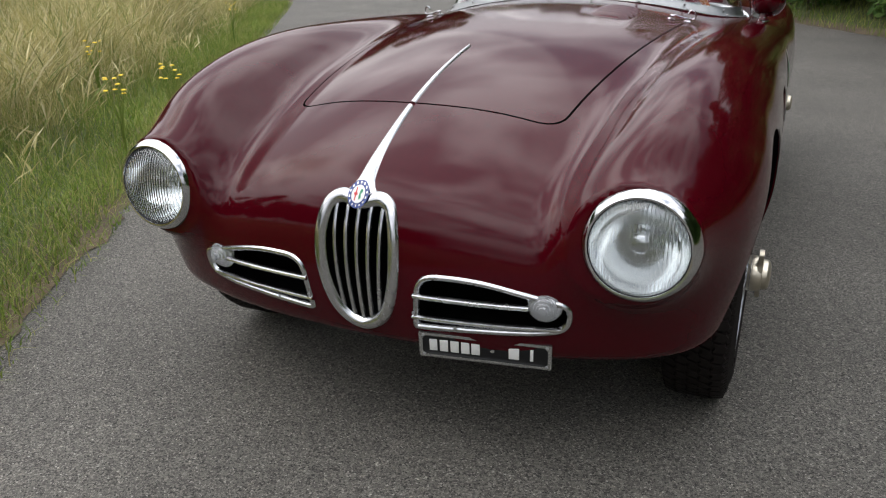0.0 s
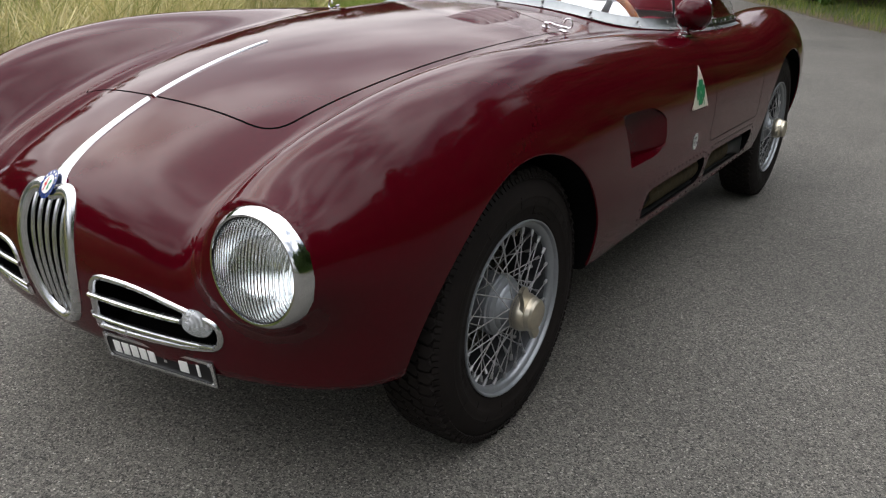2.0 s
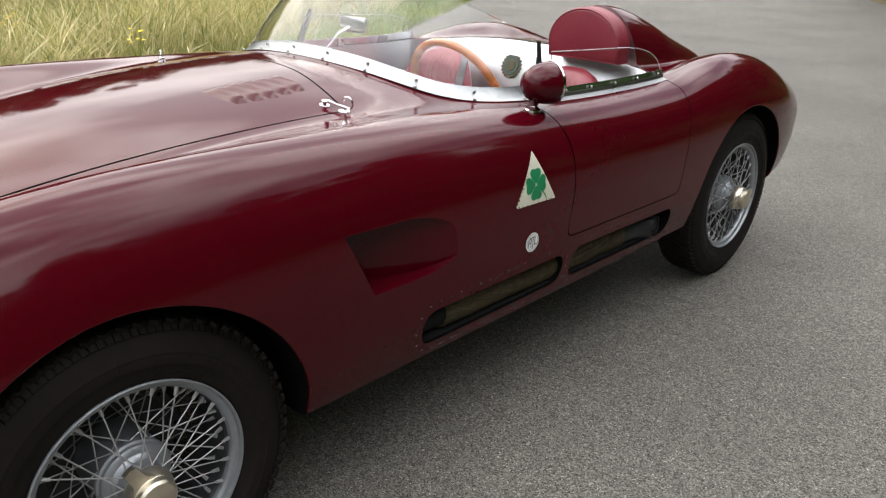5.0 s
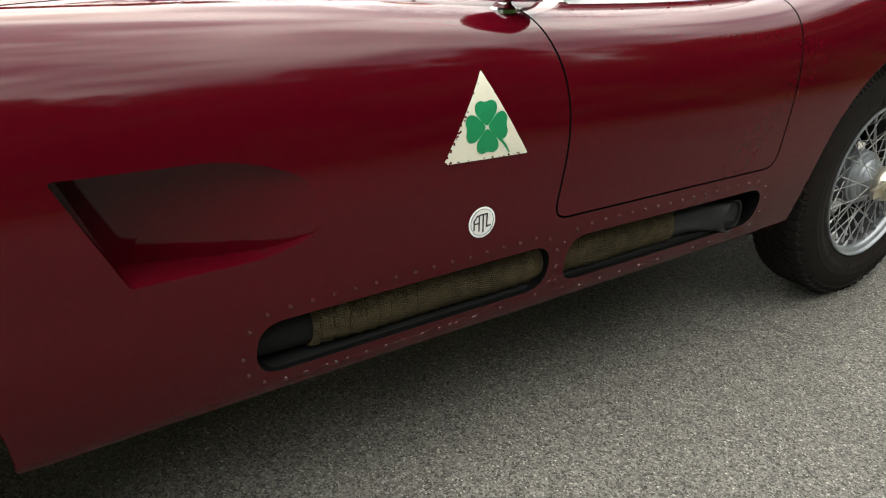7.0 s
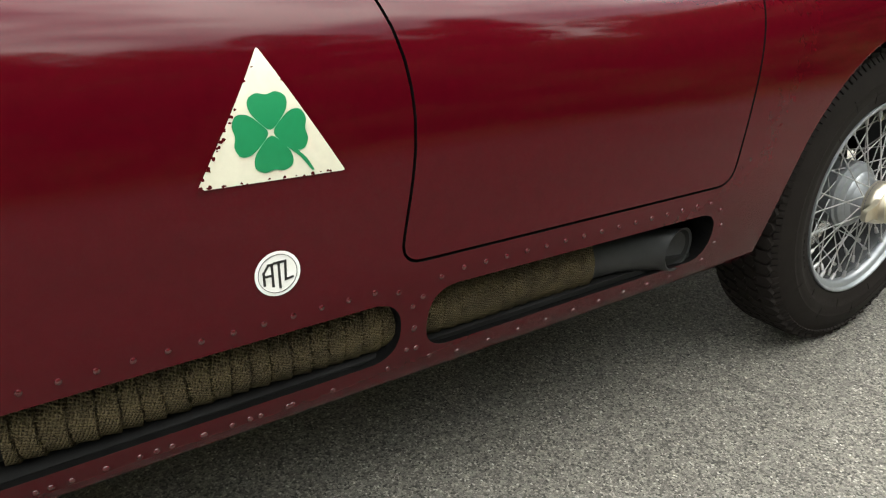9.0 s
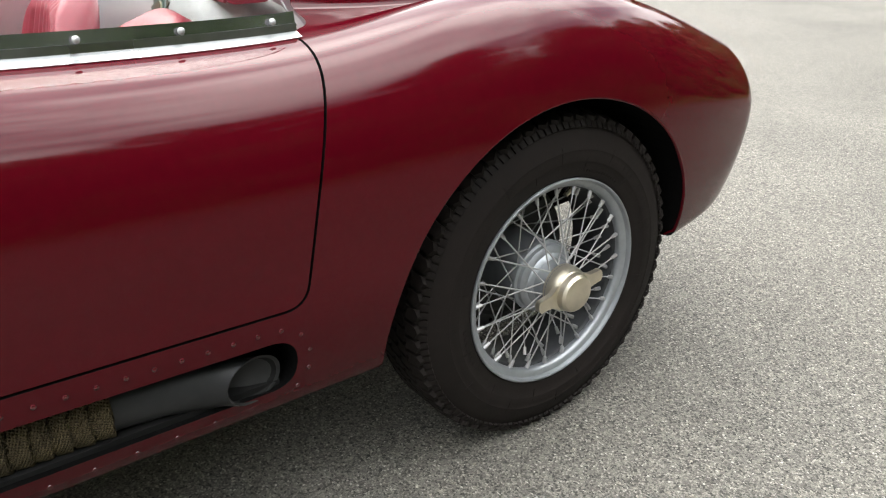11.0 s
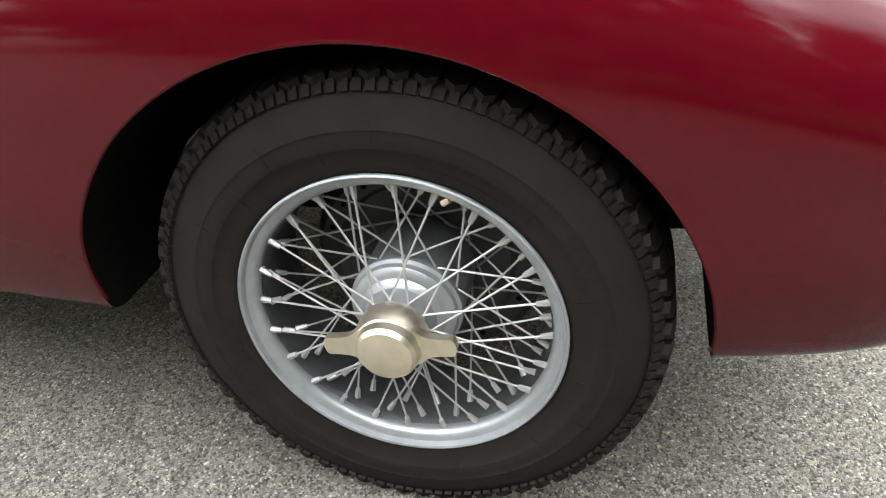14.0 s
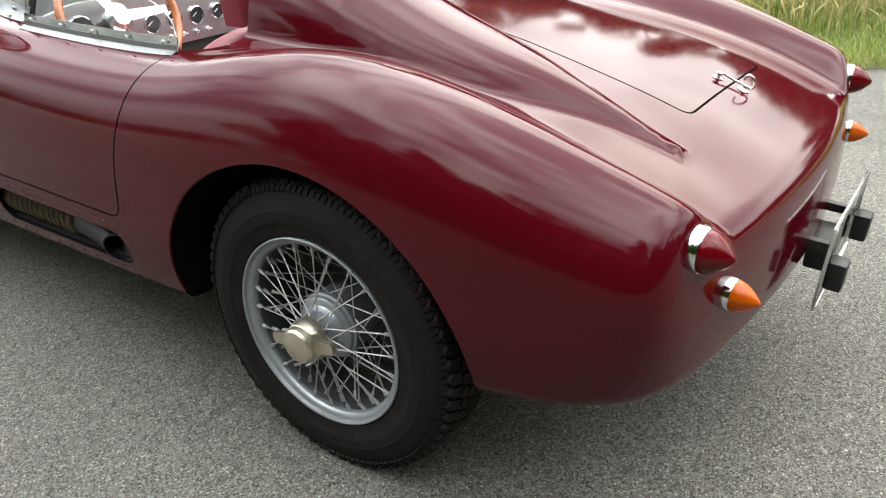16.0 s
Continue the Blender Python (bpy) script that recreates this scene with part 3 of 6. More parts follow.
# rows of moulded writing as plain bars, and thin radial ribs
MARKS = [(-78 + 3.4 * i, -76 + 3.4 * i, 0.247, 0.011) for i in range(8)] + [(-46 + 3.4 * i, -44 + 3.4 * i, 0.247, 0.011) for i in range(3)]
MARKS += [(-38 + 1.9 * i, -36.8 + 1.9 * i, 0.222, 0.005) for i in range(14)]
MARKS += [(96 + 3.2 * i, 97.8 + 3.2 * i, 0.224, 0.008) for i in range(7)]
MARKS += [(15 * i + 3, 15 * i + 3.25, 0.226 if i % 2 else 0.242, 0.024 if i % 2 else 0.030) for i in range(24)]


def wheel(parent, x, y, side, turn):
    w = part("wheel", HUB, None, parent, "silver wire-spoked wheel with a black tyre")
    w.matrix_basis = pose(x, y, WZ, 0, 0, 0 if side > 0 else 180)
    part("tyre", TYRE, None, w, "black rubber tyre with a zigzag tread").matrix_basis = pose(0, 0, 0, turn)
    tagged(part("tread", TREAD, None, w), "black zigzag rubber tread", kind="stuff").matrix_basis = pose(0, 0, 0, turn)
    part("rim", RIM, None, w)
    part("rim_well", BED, None, w, "dark grey rim bed")
    for a, b, r0, k in MARKS:
        part("raised_bar", mark(a, b, r0, k), RUBBER, w)
    part("brake_drum", DISC, None, w, "grey cast brake drum")
    part("spinner", SPIN, None, w, "two-eared worn nickel wheel nut").matrix_basis = pose(0, 0, 0, turn)
    part("valve", VALVE, None, w).matrix_basis = Matrix.Rotation(radians(-22), 4, "X") @ pose(0.035, 0, 0.184, 180 - 30)
    for i in range(20):
        a = 2 * math.pi * i / 20
        part("hole", RIVHOLE, None, w, "dark drum hole").matrix_basis = Matrix.Rotation(a, 4, "X") @ pose(-0.064, 0, 0.137)
    rows = (
        # hub along, hub radius, rim along, rim radius, count, lead in degrees
        (0.083, 0.043, 0.0575, 0.1878, 24, 24.0),
        (0.030, 0.0735, 0.040, 0.1850, 24, 36.0),
        (-0.070, 0.070, 0.018, 0.1850, 24, 42.0),
    )
    for k, (hx, hr, rx, rr, n, lead) in enumerate(rows):
        for i in range(n):
            way = 1 if i % 2 else -1
            at = 2 * math.pi * (i + 0.33 * k) / n
            rim_a, hub_a = at, at + radians(way * lead)
            p = Vector((hx, -hr * math.sin(hub_a), hr * math.cos(hub_a)))
            q = Vector((rx, -rr * math.sin(rim_a), rr * math.cos(rim_a)))
            d = q - p
            turn_to = d.to_track_quat("Z", "Y").to_matrix().to_4x4()
            o = part("spoke", SPOKE, None, w)
            o.matrix_basis = Matrix.Translation(p) @ turn_to @ Matrix.Diagonal((1, 1, d.length, 1))
            o = part("nipple", NIPPLE, None, w)
            o.matrix_basis = Matrix.Translation(q) @ (-d).to_track_quat("Z", "Y").to_matrix().to_4x4()
    return w


for s in (1, -1):
    wheel(car, s * 0.662, FY, s, -62 if s > 0 else 20)
    wheel(car, s * 0.662, RY, s, 8 if s > 0 else 40)

# ---- nose: grille, lamps, plate, trim ----
def band(loop, width, height, proj, rows=7, sink=0.003):
    """An arched frame that lies on the coachwork along an outline."""
    bm = bmesh.new()
    grid = []
    for k in range(rows):
        t = k / (rows - 1)
        p, n = proj(*np.array(inset(loop, width * t)).T)
        up = height * math.sin(math.pi * t) ** 0.45 - sink
        grid.append([bm.verts.new(v) for v in p + n * up])
    m = len(loop)
    for a, b in zip(grid, grid[1:] + grid[:1]):
        for i in range(m):
            bm.faces.new((a[i], a[(i + 1) % m], b[(i + 1) % m], b[i]))
    bmesh.ops.recalc_face_normals(bm, faces=bm.faces)
    return bm


def patch(loop, proj, lift=0.0012, rings=8):
    """A thin sheet that lies on the coachwork inside an outline."""
    bm = bmesh.new()
    pts = np.array(loop)
    c = pts.mean(0)
    last = None
    for k in range(rings + 1):
        t = k / rings
        p, n = proj(*(c + (pts - c) * t if k else c[None]).T)
        row = [bm.verts.new(v) for v in p + n * lift]
        if last is not None:
            m = len(row)
            for i in range(m):
                j = (i + 1) % m
                bm.faces.new((last[0], row[i], row[j]) if len(last) == 1 else (last[i], row[i], row[j], last[j]))
        last = row
    bmesh.ops.recalc_face_normals(bm, faces=bm.faces)
    return bm


def dense(pts, step):
    """An outline with points no further apart than step."""
    out = []
    for a, b in zip(pts, pts[1:] + pts[:1]):
        a, b = np.array(a, float), np.array(b, float)
        n = max(1, int(np.linalg.norm(b - a) / step))
        out += [tuple(a + (b - a) * i / n) for i in range(n)]
    return out


def disc(r, n=32, cx=0.0, cz=0.0):
    return [(cx + r * math.cos(2 * math.pi * i / n), cz + r * math.sin(2 * math.pi * i / n)) for i in range(n)]


BLUE = mat("blue_enamel", (0.01, 0.03, 0.16), 0.2, 0, 0.1, 60, 8, coat=0.5)
WHITE = mat("white_enamel", (0.75, 0.75, 0.72), 0.3, 0, 0.05, 60, 8)
RED = mat("red_enamel", (0.5, 0.02, 0.02), 0.3, 0, 0.05, 60, 8)
GREEN = mat("green_enamel", (0.02, 0.22, 0.10), 0.3, 0, 0.1, 60, 8)
MATT_BLACK = mat("matt_black_paint", (0.008, 0.008, 0.0085), 0.45, 0, 0.2, 60, 8, spec=0.3)

grille = part("grille", band(dense(GRILLE, 0.006), 0.0275, 0.013, on_nose, 9), ALU, car, "polished aluminium heart-shaped grille surround")
for x0 in (-0.054, -0.027, 0.0, 0.027, 0.054):
    zs = np.linspace(0.628 - 0.35 * abs(x0), 0.344 + 0.7 * abs(x0), 22)
    xs = x0 * (1 - 0.30 * ((0.60 - zs) / 0.27).clip(0) ** 2)
    p, n = on_nose(xs, zs)
    p = p + n * (-0.006)
    bm = tube(p, 0.0052, 8)
    part("grille_bar", bm, ALU, grille)
badge = part("badge", patch(disc(0.0235, 40, 0.0, 0.626), on_nose, 0.0135, 3), BLUE, grille, "round enamel badge")
for loop, m, up in (
    (disc(0.0150, 32, 0, 0.626), WHITE, 0.0142),
    ([(-0.009, 0.624), (-0.001, 0.624), (-0.001, 0.628), (-0.009, 0.628)], RED, 0.0148),
    ([(-0.0068, 0.615), (-0.0038, 0.615), (-0.0038, 0.637), (-0.0068, 0.637)], RED, 0.0148),
    (smooth_loop([(0.003, 0.618), (0.008, 0.620), (0.006, 0.626), (0.010, 0.631), (0.006, 0.635), (0.003, 0.629)], 4), GREEN, 0.0148),
):
    part("badge_field", patch(loop, on_nose, up, 2), m, badge)
for i in range(14):
    a = 2 * math.pi * (i + 0.5) / 14
    part("badge_mark", patch([(0.0192 * math.cos(a) + dx, 0.626 + 0.0192 * math.sin(a) + dz) for dx, dz in ((-0.0012, -0.0018), (0.0012, -0.0018), (0.0012, 0.0018), (-0.0012, 0.0018))], on_nose, 0.0142, 1), ALU, badge)


def strip(ys, halves, height, x0=0.0):
    """A moulding along the middle of the car."""
    bm = bmesh.new()
    rows = []
    for y, w in zip(ys, halves):
        us = np.linspace(-1, 1, 7)
        p, n = on_top(x0 + us * w, np.full(7, y))
        up = height * (1 - us**2) ** 0.6 - 0.0015
        rows.append([bm.verts.new(v) for v in p + n * up[:, None]])
    for a, b in zip(rows, rows[1:]):
        for i in range(6):
            bm.faces.new((a[i], a[i + 1], b[i + 1], b[i]))
    bm.faces.new(rows[0])
    bm.faces.new(rows[-1][::-1])
    for a, b in zip(rows, rows[1:]):
        bm.faces.new((a[0], b[0], b[6], a[6]))
    bmesh.ops.recalc_face_normals(bm, faces=bm.faces)
    return bm


part("spear_moulding", strip(np.linspace(-0.612, -0.366, 24), spline((-0.612, 0.052), (-0.597, 0.031), (-0.57, 0.019), (-0.52, 0.0140), (-0.45, 0.0105), (-0.366, 0.0085))(np.linspace(-0.612, -0.366, 24)), 0.008), ALU, car, "polished tapering spear above the grille")
part("spear_moulding", strip(np.linspace(-0.354, -0.008, 18), np.linspace(0.0085, 0.0045, 18), 0.007), ALU, car, "slim polished spear on the hood")


def lamp_glass(name, colour, rough=0.03, ribs=0.0, ior=1.45, coat=1.0, through=1.0):
    m = bpy.data.materials.new(name)
    m.use_nodes = True
    n, l = m.node_tree.nodes, m.node_tree.links
    b = n["Principled BSDF"]
    b.inputs["Base Color"].default_value = (*colour, 1)
    b.inputs["Transmission Weight"].default_value = through
    b.inputs["Roughness"].default_value = rough
    b.inputs["IOR"].default_value = ior
    b.inputs["Coat Weight"].default_value = coat
    b.inputs["Coat Roughness"].default_value = 0.02
    if ribs:
        co, wv, bu = n.new("ShaderNodeTexCoord"), n.new("ShaderNodeTexWave"), n.new("ShaderNodeBump")
        wv.bands_direction = "X"
        wv.inputs["Scale"].default_value = ribs
        wv.inputs["Distortion"].default_value = 0.6
        l.new(co.outputs["Object"], wv.inputs["Vector"])
        l.new(wv.outputs["Fac"], bu.inputs["Height"])
        bu.inputs["Strength"].default_value, bu.inputs["Distance"].default_value = 0.32, 0.004
        l.new(bu.outputs["Normal"], b.inputs["Normal"])
    return m


LENS = lamp_glass("fluted_lamp_glass", (0.93, 0.95, 0.95), 0.0, 45, 1.45, 0.0, 1.0)
CLEAR = lamp_glass("clear_lamp_plastic", (0.72, 0.74, 0.75), 0.12, 0, 1.45, 0.4, 0.7)
PERSPEX = lamp_glass("clear_perspex", (0.985, 0.995, 0.99), 0.0, 0, 1.26, 0.0)
REDLENS = lamp_glass("red_lamp_lens", (0.10, 0.0010, 0.004), 0.05, 0, 1.33, 0.0, 0.25)
AMBER = lamp_glass("amber_lamp_lens", (0.46, 0.080, 0.003), 0.05, 0, 1.33, 0.0, 0.25)
REFLECT = mat("silvered_reflector", (0.88, 0.90, 0.90), 0.07, 0.94, 0.02, 40, 6, rough_var=0.03)

BEZEL_ME = made("bezel", lathe([(-0.020, 0.100), (-0.018, 0.1125), (0.000, 0.1130), (0.012, 0.1115), (0.026, 0.1080), (0.036, 0.1025), (0.041, 0.0970), (0.0405, 0.0935), (0.034, 0.0920), (0.030, 0.0905), (0.010, 0.0900)], 72, "y", close=True), CHROME, 50)
RIMSEAL_ME = made("lamp_seal", lathe([(0.030, 0.0945), (0.0375, 0.0940), (0.0375, 0.0915), (0.030, 0.0905)], 64, "y", close=True), MATT_BLACK)
LENS_ME = made("lens", lathe([(0.030, 0.0925), (0.036, 0.0915), (0.047, 0.080), (0.055, 0.060), (0.060, 0.035), (0.062, 0.0), (0.058, 0.0), (0.056, 0.035), (0.051, 0.060), (0.043, 0.080), (0.033, 0.0890)], 64, "y", close=True), LENS, 60)
BOWL_ME = made("reflector", lathe([(0.030, 0.0905), (0.005, 0.082), (-0.020, 0.066), (-0.040, 0.042), (-0.048, 0.016), (-0.048, 0.0)], 56, "y", caps=False), REFLECT, 60)
BULB_ME = made("bulb", lathe([(-0.046, 0.0), (-0.046, 0.014), (-0.026, 0.014), (-0.022, 0.018), (0.008, 0.018), (0.012, 0.012), (0.013, 0.0)], 24, "y"), ALU)
for s in (1, -1):
    h = part("headlight", BEZEL_ME, None, car, "round headlight with a deep chrome rim and fluted glass")
    h.matrix_basis = Matrix.Translation((s * 0.567, -0.566, 0.585)) @ Matrix.Rotation(radians(s * 3), 4, "Z") @ Matrix.Rotation(radians(-3), 4, "X") @ Matrix.Rotation(math.pi, 4, "Z")
    for nm, me in (("reflector", BOWL_ME), ("bulb", BULB_ME), ("seal", RIMSEAL_ME), ("lens", LENS_ME)):
        part(nm, me, None, h).visible_shadow = nm != "lens"

TURN_ME = made("turn_lens", lathe([(0.0, 0.034), (0.006, 0.034), (0.010, 0.0315), (0.012, 0.027), (0.0175, 0.0255), (0.0185, 0.021), (0.0235, 0.0195), (0.0245, 0.0155), (0.0290, 0.0140), (0.0300, 0.0095), (0.0335, 0.008), (0.0345, 0.0)], 40, "y"), CLEAR, 25)
TURN_CUP = made("lamp_cup", lathe([(-0.045, 0.0), (-0.045, 0.036), (-0.004, 0.0365), (0.001, 0.0355), (0.001, 0.033), (-0.006, 0.030), (-0.020, 0.018), (-0.022, 0.0)], 40, "y"), CHROME)
for s in (1, -1):
    loop = dense([(s * x, z) for x, z in INTAKE], 0.008)
    fr = part("air_intake", band(loop, 0.0145, 0.009, on_nose, 7), ALU, car, "polished framed air intake with two bars")
    for z0, z1, xa, xb, r in ((0.436, 0.432, 0.128, 0.365, 0.0085), (0.385, 0.386, 0.122, 0.425, 0.0075)):
        xs = np.linspace(xa, xb, 12)
        p, n = on_nose(s * xs, np.linspace(z0, z1, 12))
        bm = tube(p + n * 0.001, r, 10)
        bmesh.ops.scale(bm, vec=(1, 1, 0.75), space=Matrix.Translation((0, 0, -z0)), verts=bm.verts)
        part("bar", bm, ALU, fr)
    for x, z in ((0.127, 0.398), (0.215, 0.373)):
        p, n = on_nose([s * x], [z])
        part("screw", lathe([(0.0, 0.0), (0.0, 0.0035), (0.002, 0.003), (0.0028, 0.0)], 10, "y"), STEEL, fr).matrix_basis = Matrix.Translation(p[0] + n[0] * 0.007) @ Matrix.Rotation(math.pi, 4, "Z")
    p, n = on_nose([s * 0.394], [0.437])
    tl = part("turn_lamp", TURN_CUP, None, car, "small clear stepped turn lamp")
    tl.matrix_basis = Matrix.Translation(Vector(p[0]) + Vector((0, 0.010, 0))) @ Matrix.Rotation(radians(s * 8) + math.pi, 4, "Z")
    part("turn_lens", TURN_ME, None, tl)

# number plate: blank bars in place of its signs
pl_o, pl_x, pl_z = Vector((0.129, -0.617, 0.288)), Vector((0.277, 0.050, -0.005)), Vector((0.004, -0.011, 0.062))
pl_m = Matrix.Identity(4)
ex, ez = pl_x.normalized(), (pl_z - pl_x.normalized() * pl_z.dot(pl_x.normalized())).normalized()
ey = ez.cross(ex)
for i, c in enumerate((ex, ey, ez)):
    pl_m.col[i][:3] = c
pl_m.translation = pl_o
plate = part("number_plate", block((pl_x.length, 0.003, pl_z.length), Matrix.Translation((pl_x.length / 2, 0, pl_z.length / 2)), 0.001), MATT_BLACK, car, "small black number plate with pale bars in a metal frame")
plate.matrix_basis = pl_m
L, H = pl_x.length, pl_z.length
ring = rounded([(0, 0), (L, 0), (L, H), (0, H)], 0.004, 3)
inner = rounded([(0.008, 0.014), (0.016, 0.007), (L - 0.016, 0.007), (L - 0.008, 0.014), (L - 0.008, H - 0.014), (L - 0.016, H - 0.007), (0.016, H - 0.007), (0.008, H - 0.014)], 0.002, 1)
bm = bmesh.new()
ro = [bm.verts.new((x, -0.004, z)) for x, z in dense(ring, 0.02)]
ri = [bm.verts.new((x, -0.004, z)) for x, z in inner]
es = [bm.edges.new((r[i], r[(i + 1) % len(r)])) for r in (ro, ri) for i in range(len(r))]
bmesh.ops.triangle_fill(bm, edges=es, use_beauty=True)
ext = bmesh.ops.extrude_face_region(bm, geom=bm.faces[:])
bmesh.ops.translate(bm, vec=(0, 0.0025, 0), verts=[v for v in ext["geom"] if isinstance(v, bmesh.types.BMVert)])
bmesh.ops.recalc_face_normals(bm, faces=bm.faces)
part("plate_frame", bm, ALU, plate, "thin aluminium frame", True, 20)
for cx, w in ((0.031, 0.017), (0.054, 0.018), (0.077, 0.018), (0.100, 0.018), (0.122, 0.018), (0.203, 0.022), (0.240, 0.007)):
    part("plate_bar", block((w, 0.0016, H * 0.46), Matrix.Translation((cx, -0.0022, H * 0.5)), 0.0006), WHITE, plate)
part("plate_dot", lathe([(-0.0005, 0.0), (-0.0005, 0.0045), (0.001, 0.004), (0.001, 0.0)], 12, "y"), ALU, plate).matrix_basis = pose(0.158, -0.0025, H * 0.5)
for x in (0.010, L - 0.010):
    for z in (0.007, H - 0.007):
        part("screw", lathe([(0.0, 0.0), (0.0, 0.0032), (-0.0015, 0.0028), (-0.002, 0.0)], 10, "y"), STEEL, plate).matrix_basis = pose(x, -0.004, z)

# hood louvres: five pressed ribs that open to the rear
for i in range(5):
    yc = 0.535 + 0.042 * i
    bm = bmesh.new()
    rows = []
    for v in np.linspace(0, 1, 9):
        row = []
        us = np.linspace(-1, 1, 17)
        p, n = on_top(0.245 + us * (0.072 - 0.008 * abs(i - 2) / 2), yc - 0.020 + 0.044 * v + 0.010 * us)
        up = 0.0130 * math.sin(0.5 * math.pi * v) * (1 - np.abs(us) ** 4) * (1 if v < 0.99 else 0.0) - 0.0008
        row = [bm.verts.new(q) for q in p + n * up[:, None]]
        rows.append(row)
    for a, b in zip(rows, rows[1:]):
        for k in range(16):
            bm.faces.new((a[k], a[k + 1], b[k + 1], b[k]))
    bmesh.ops.recalc_face_normals(bm, faces=bm.faces)
    part("louvre", bm, PAINT, car, "pressed burgundy hood louvre", True, 50)


def latch(name, a, b, label):
    """A sprung peg and hook: two chrome pegs on the coachwork joined by a bent rod with a loop."""
    pa, na = on_top(*np.array([a]).T)
    pb, nb = on_top(*np.array([b]).T)
    pa, pb, na, nb = (Vector(v[0]) for v in (pa, pb, na, nb))
    foot = part(name, lathe([(-0.001, 0.0), (-0.001, 0.0125), (0.002, 0.0125), (0.004, 0.008), (0.005, 0.005), (0.009, 0.0045), (0.010, 0.0075), (0.013, 0.008), (0.015, 0.0055), (0.0155, 0.0)], 20, "z"), CHROME, car, label)
    foot.matrix_basis = Matrix.Translation(pa) @ na.to_track_quat("Z", "Y").to_matrix().to_4x4()
    inv = foot.matrix_basis.inverted()
    peg = part("peg", lathe([(-0.001, 0.0), (-0.001, 0.0145), (0.002, 0.0145), (0.004, 0.009), (0.006, 0.0055), (0.012, 0.005), (0.0125, 0.0)], 20, "z"), CHROME, foot)
    peg.matrix_basis = inv @ Matrix.Translation(pb) @ nb.to_track_quat("Z", "Y").to_matrix().to_4x4()
    d = (pb - pa).normalized()
    up = Vector((0, 0, 1))
    side = d.cross(up).normalized()
    path = [pa + up * 0.011, pa + d * 0.012 + up * 0.015, pa.lerp(pb, 0.5) + up * 0.012, pb + up * 0.011 - d * 0.008, pb + up * 0.011 + d * 0.008]
    c = pb + up * 0.024 + d * 0.012
    for k in range(9):
        t = -1.4 + k * 0.58
        path.append(c + d * (0.0125 * math.cos(t)) + up * (0.014 * math.sin(t)) + side * (0.003 * k / 9))
    part("hook", tube([inv @ p for p in path], 0.0026, 8), CHROME, foot)
    return foot


latch("hood_latch", (0.405, 0.715), (0.455, 0.735), "chrome sprung hood latch with a looped hook")
latch("hood_latch", (-0.405, 0.715), (-0.455, 0.735), "chrome sprung hood latch with a looped hook")

# ---- cockpit ----
LEATHER = mat("burgundy_leather", (0.15, 0.009, 0.020), 0.46, 0, 0.14, 90, 5, bump=0.15, bump_scale=350)
STRIPM = mat("dull_aluminium_strip", (0.25, 0.262, 0.262), 0.32, 1.0, 0.12, 60, 5, rough_var=0.08)
DARK_GREEN = mat("dark_green_enamel", (0.022, 0.040, 0.032), 0.35, 0, 0.3, 80, 9)
AGED_BRASS = mat("aged_brass", (0.075, 0.065, 0.040), 0.4, 0.8, 0.2, 60, 9)
WOOD = mat("varnished_mahogany", (0.30, 0.095, 0.028), 0.25, 0, 0.3, 25, 6, coat=0.6)
CARPET = mat("black_carpet", (0.015, 0.014, 0.014), 0.95, 0, 0.3, 80, 6, bump=0.4, bump_scale=300)
DIAL = mat("black_dial_face", (0.02, 0.02, 0.022), 0.25, 0, 0.1, 40, 8, coat=0.5)

screen_base = [(0.578, 1.350, 0.838), (0.570, 1.24, 0.848), (0.535, 1.13, 0.866), (0.45, 1.045, 0.886), (0.30, 0.995, 0.902), (0.0, 0.972, 0.914)]
screen_top = [(0.535, 1.385, 0.985), (0.525, 1.33, 1.015), (0.49, 1.275, 1.045), (0.41, 1.225, 1.085), (0.27, 1.19, 1.125), (0.0, 1.175, 1.150)]
screen_base += [(-x, y, z) for x, y, z in screen_base[-2::-1]]
screen_top += [(-x, y, z) for x, y, z in screen_top[-2::-1]]


def curve(pts, n):
    """n points along a smooth open curve."""
    pts = np.array(pts, float)
    u = np.r_[0, np.cumsum(np.linalg.norm(np.diff(pts, axis=0), axis=1))]
    at = np.linspace(0, u[-1], n)
    return np.stack([spline(*zip(u, c))(at) for c in pts.T], 1)


B, T = curve(screen_base, 61), curve(screen_top, 61)
# the foot of the screen follows the scuttle
bp, bn = on_top(B[:, 0], B[:, 1])
B[:, 2] = bp[:, 2] + 0.004


def loft(rows, thick=0.0, closed=False):
    bm = bmesh.new()
    vs = [[bm.verts.new(v) for v in r] for r in rows]
    for a, b in zip(vs, vs[1:]):
        for i in range(len(a) - (0 if closed else 1)):
            j = (i + 1) % len(a)
            bm.faces.new((a[i], a[j], b[j], b[i]))
    bmesh.ops.recalc_face_normals(bm, faces=bm.faces)
    if thick:
        bm.normal_update()
        bmesh.ops.solidify(bm, geom=bm.faces[:], thickness=thick)
        bmesh.ops.recalc_face_normals(bm, faces=bm.faces)
    return bm


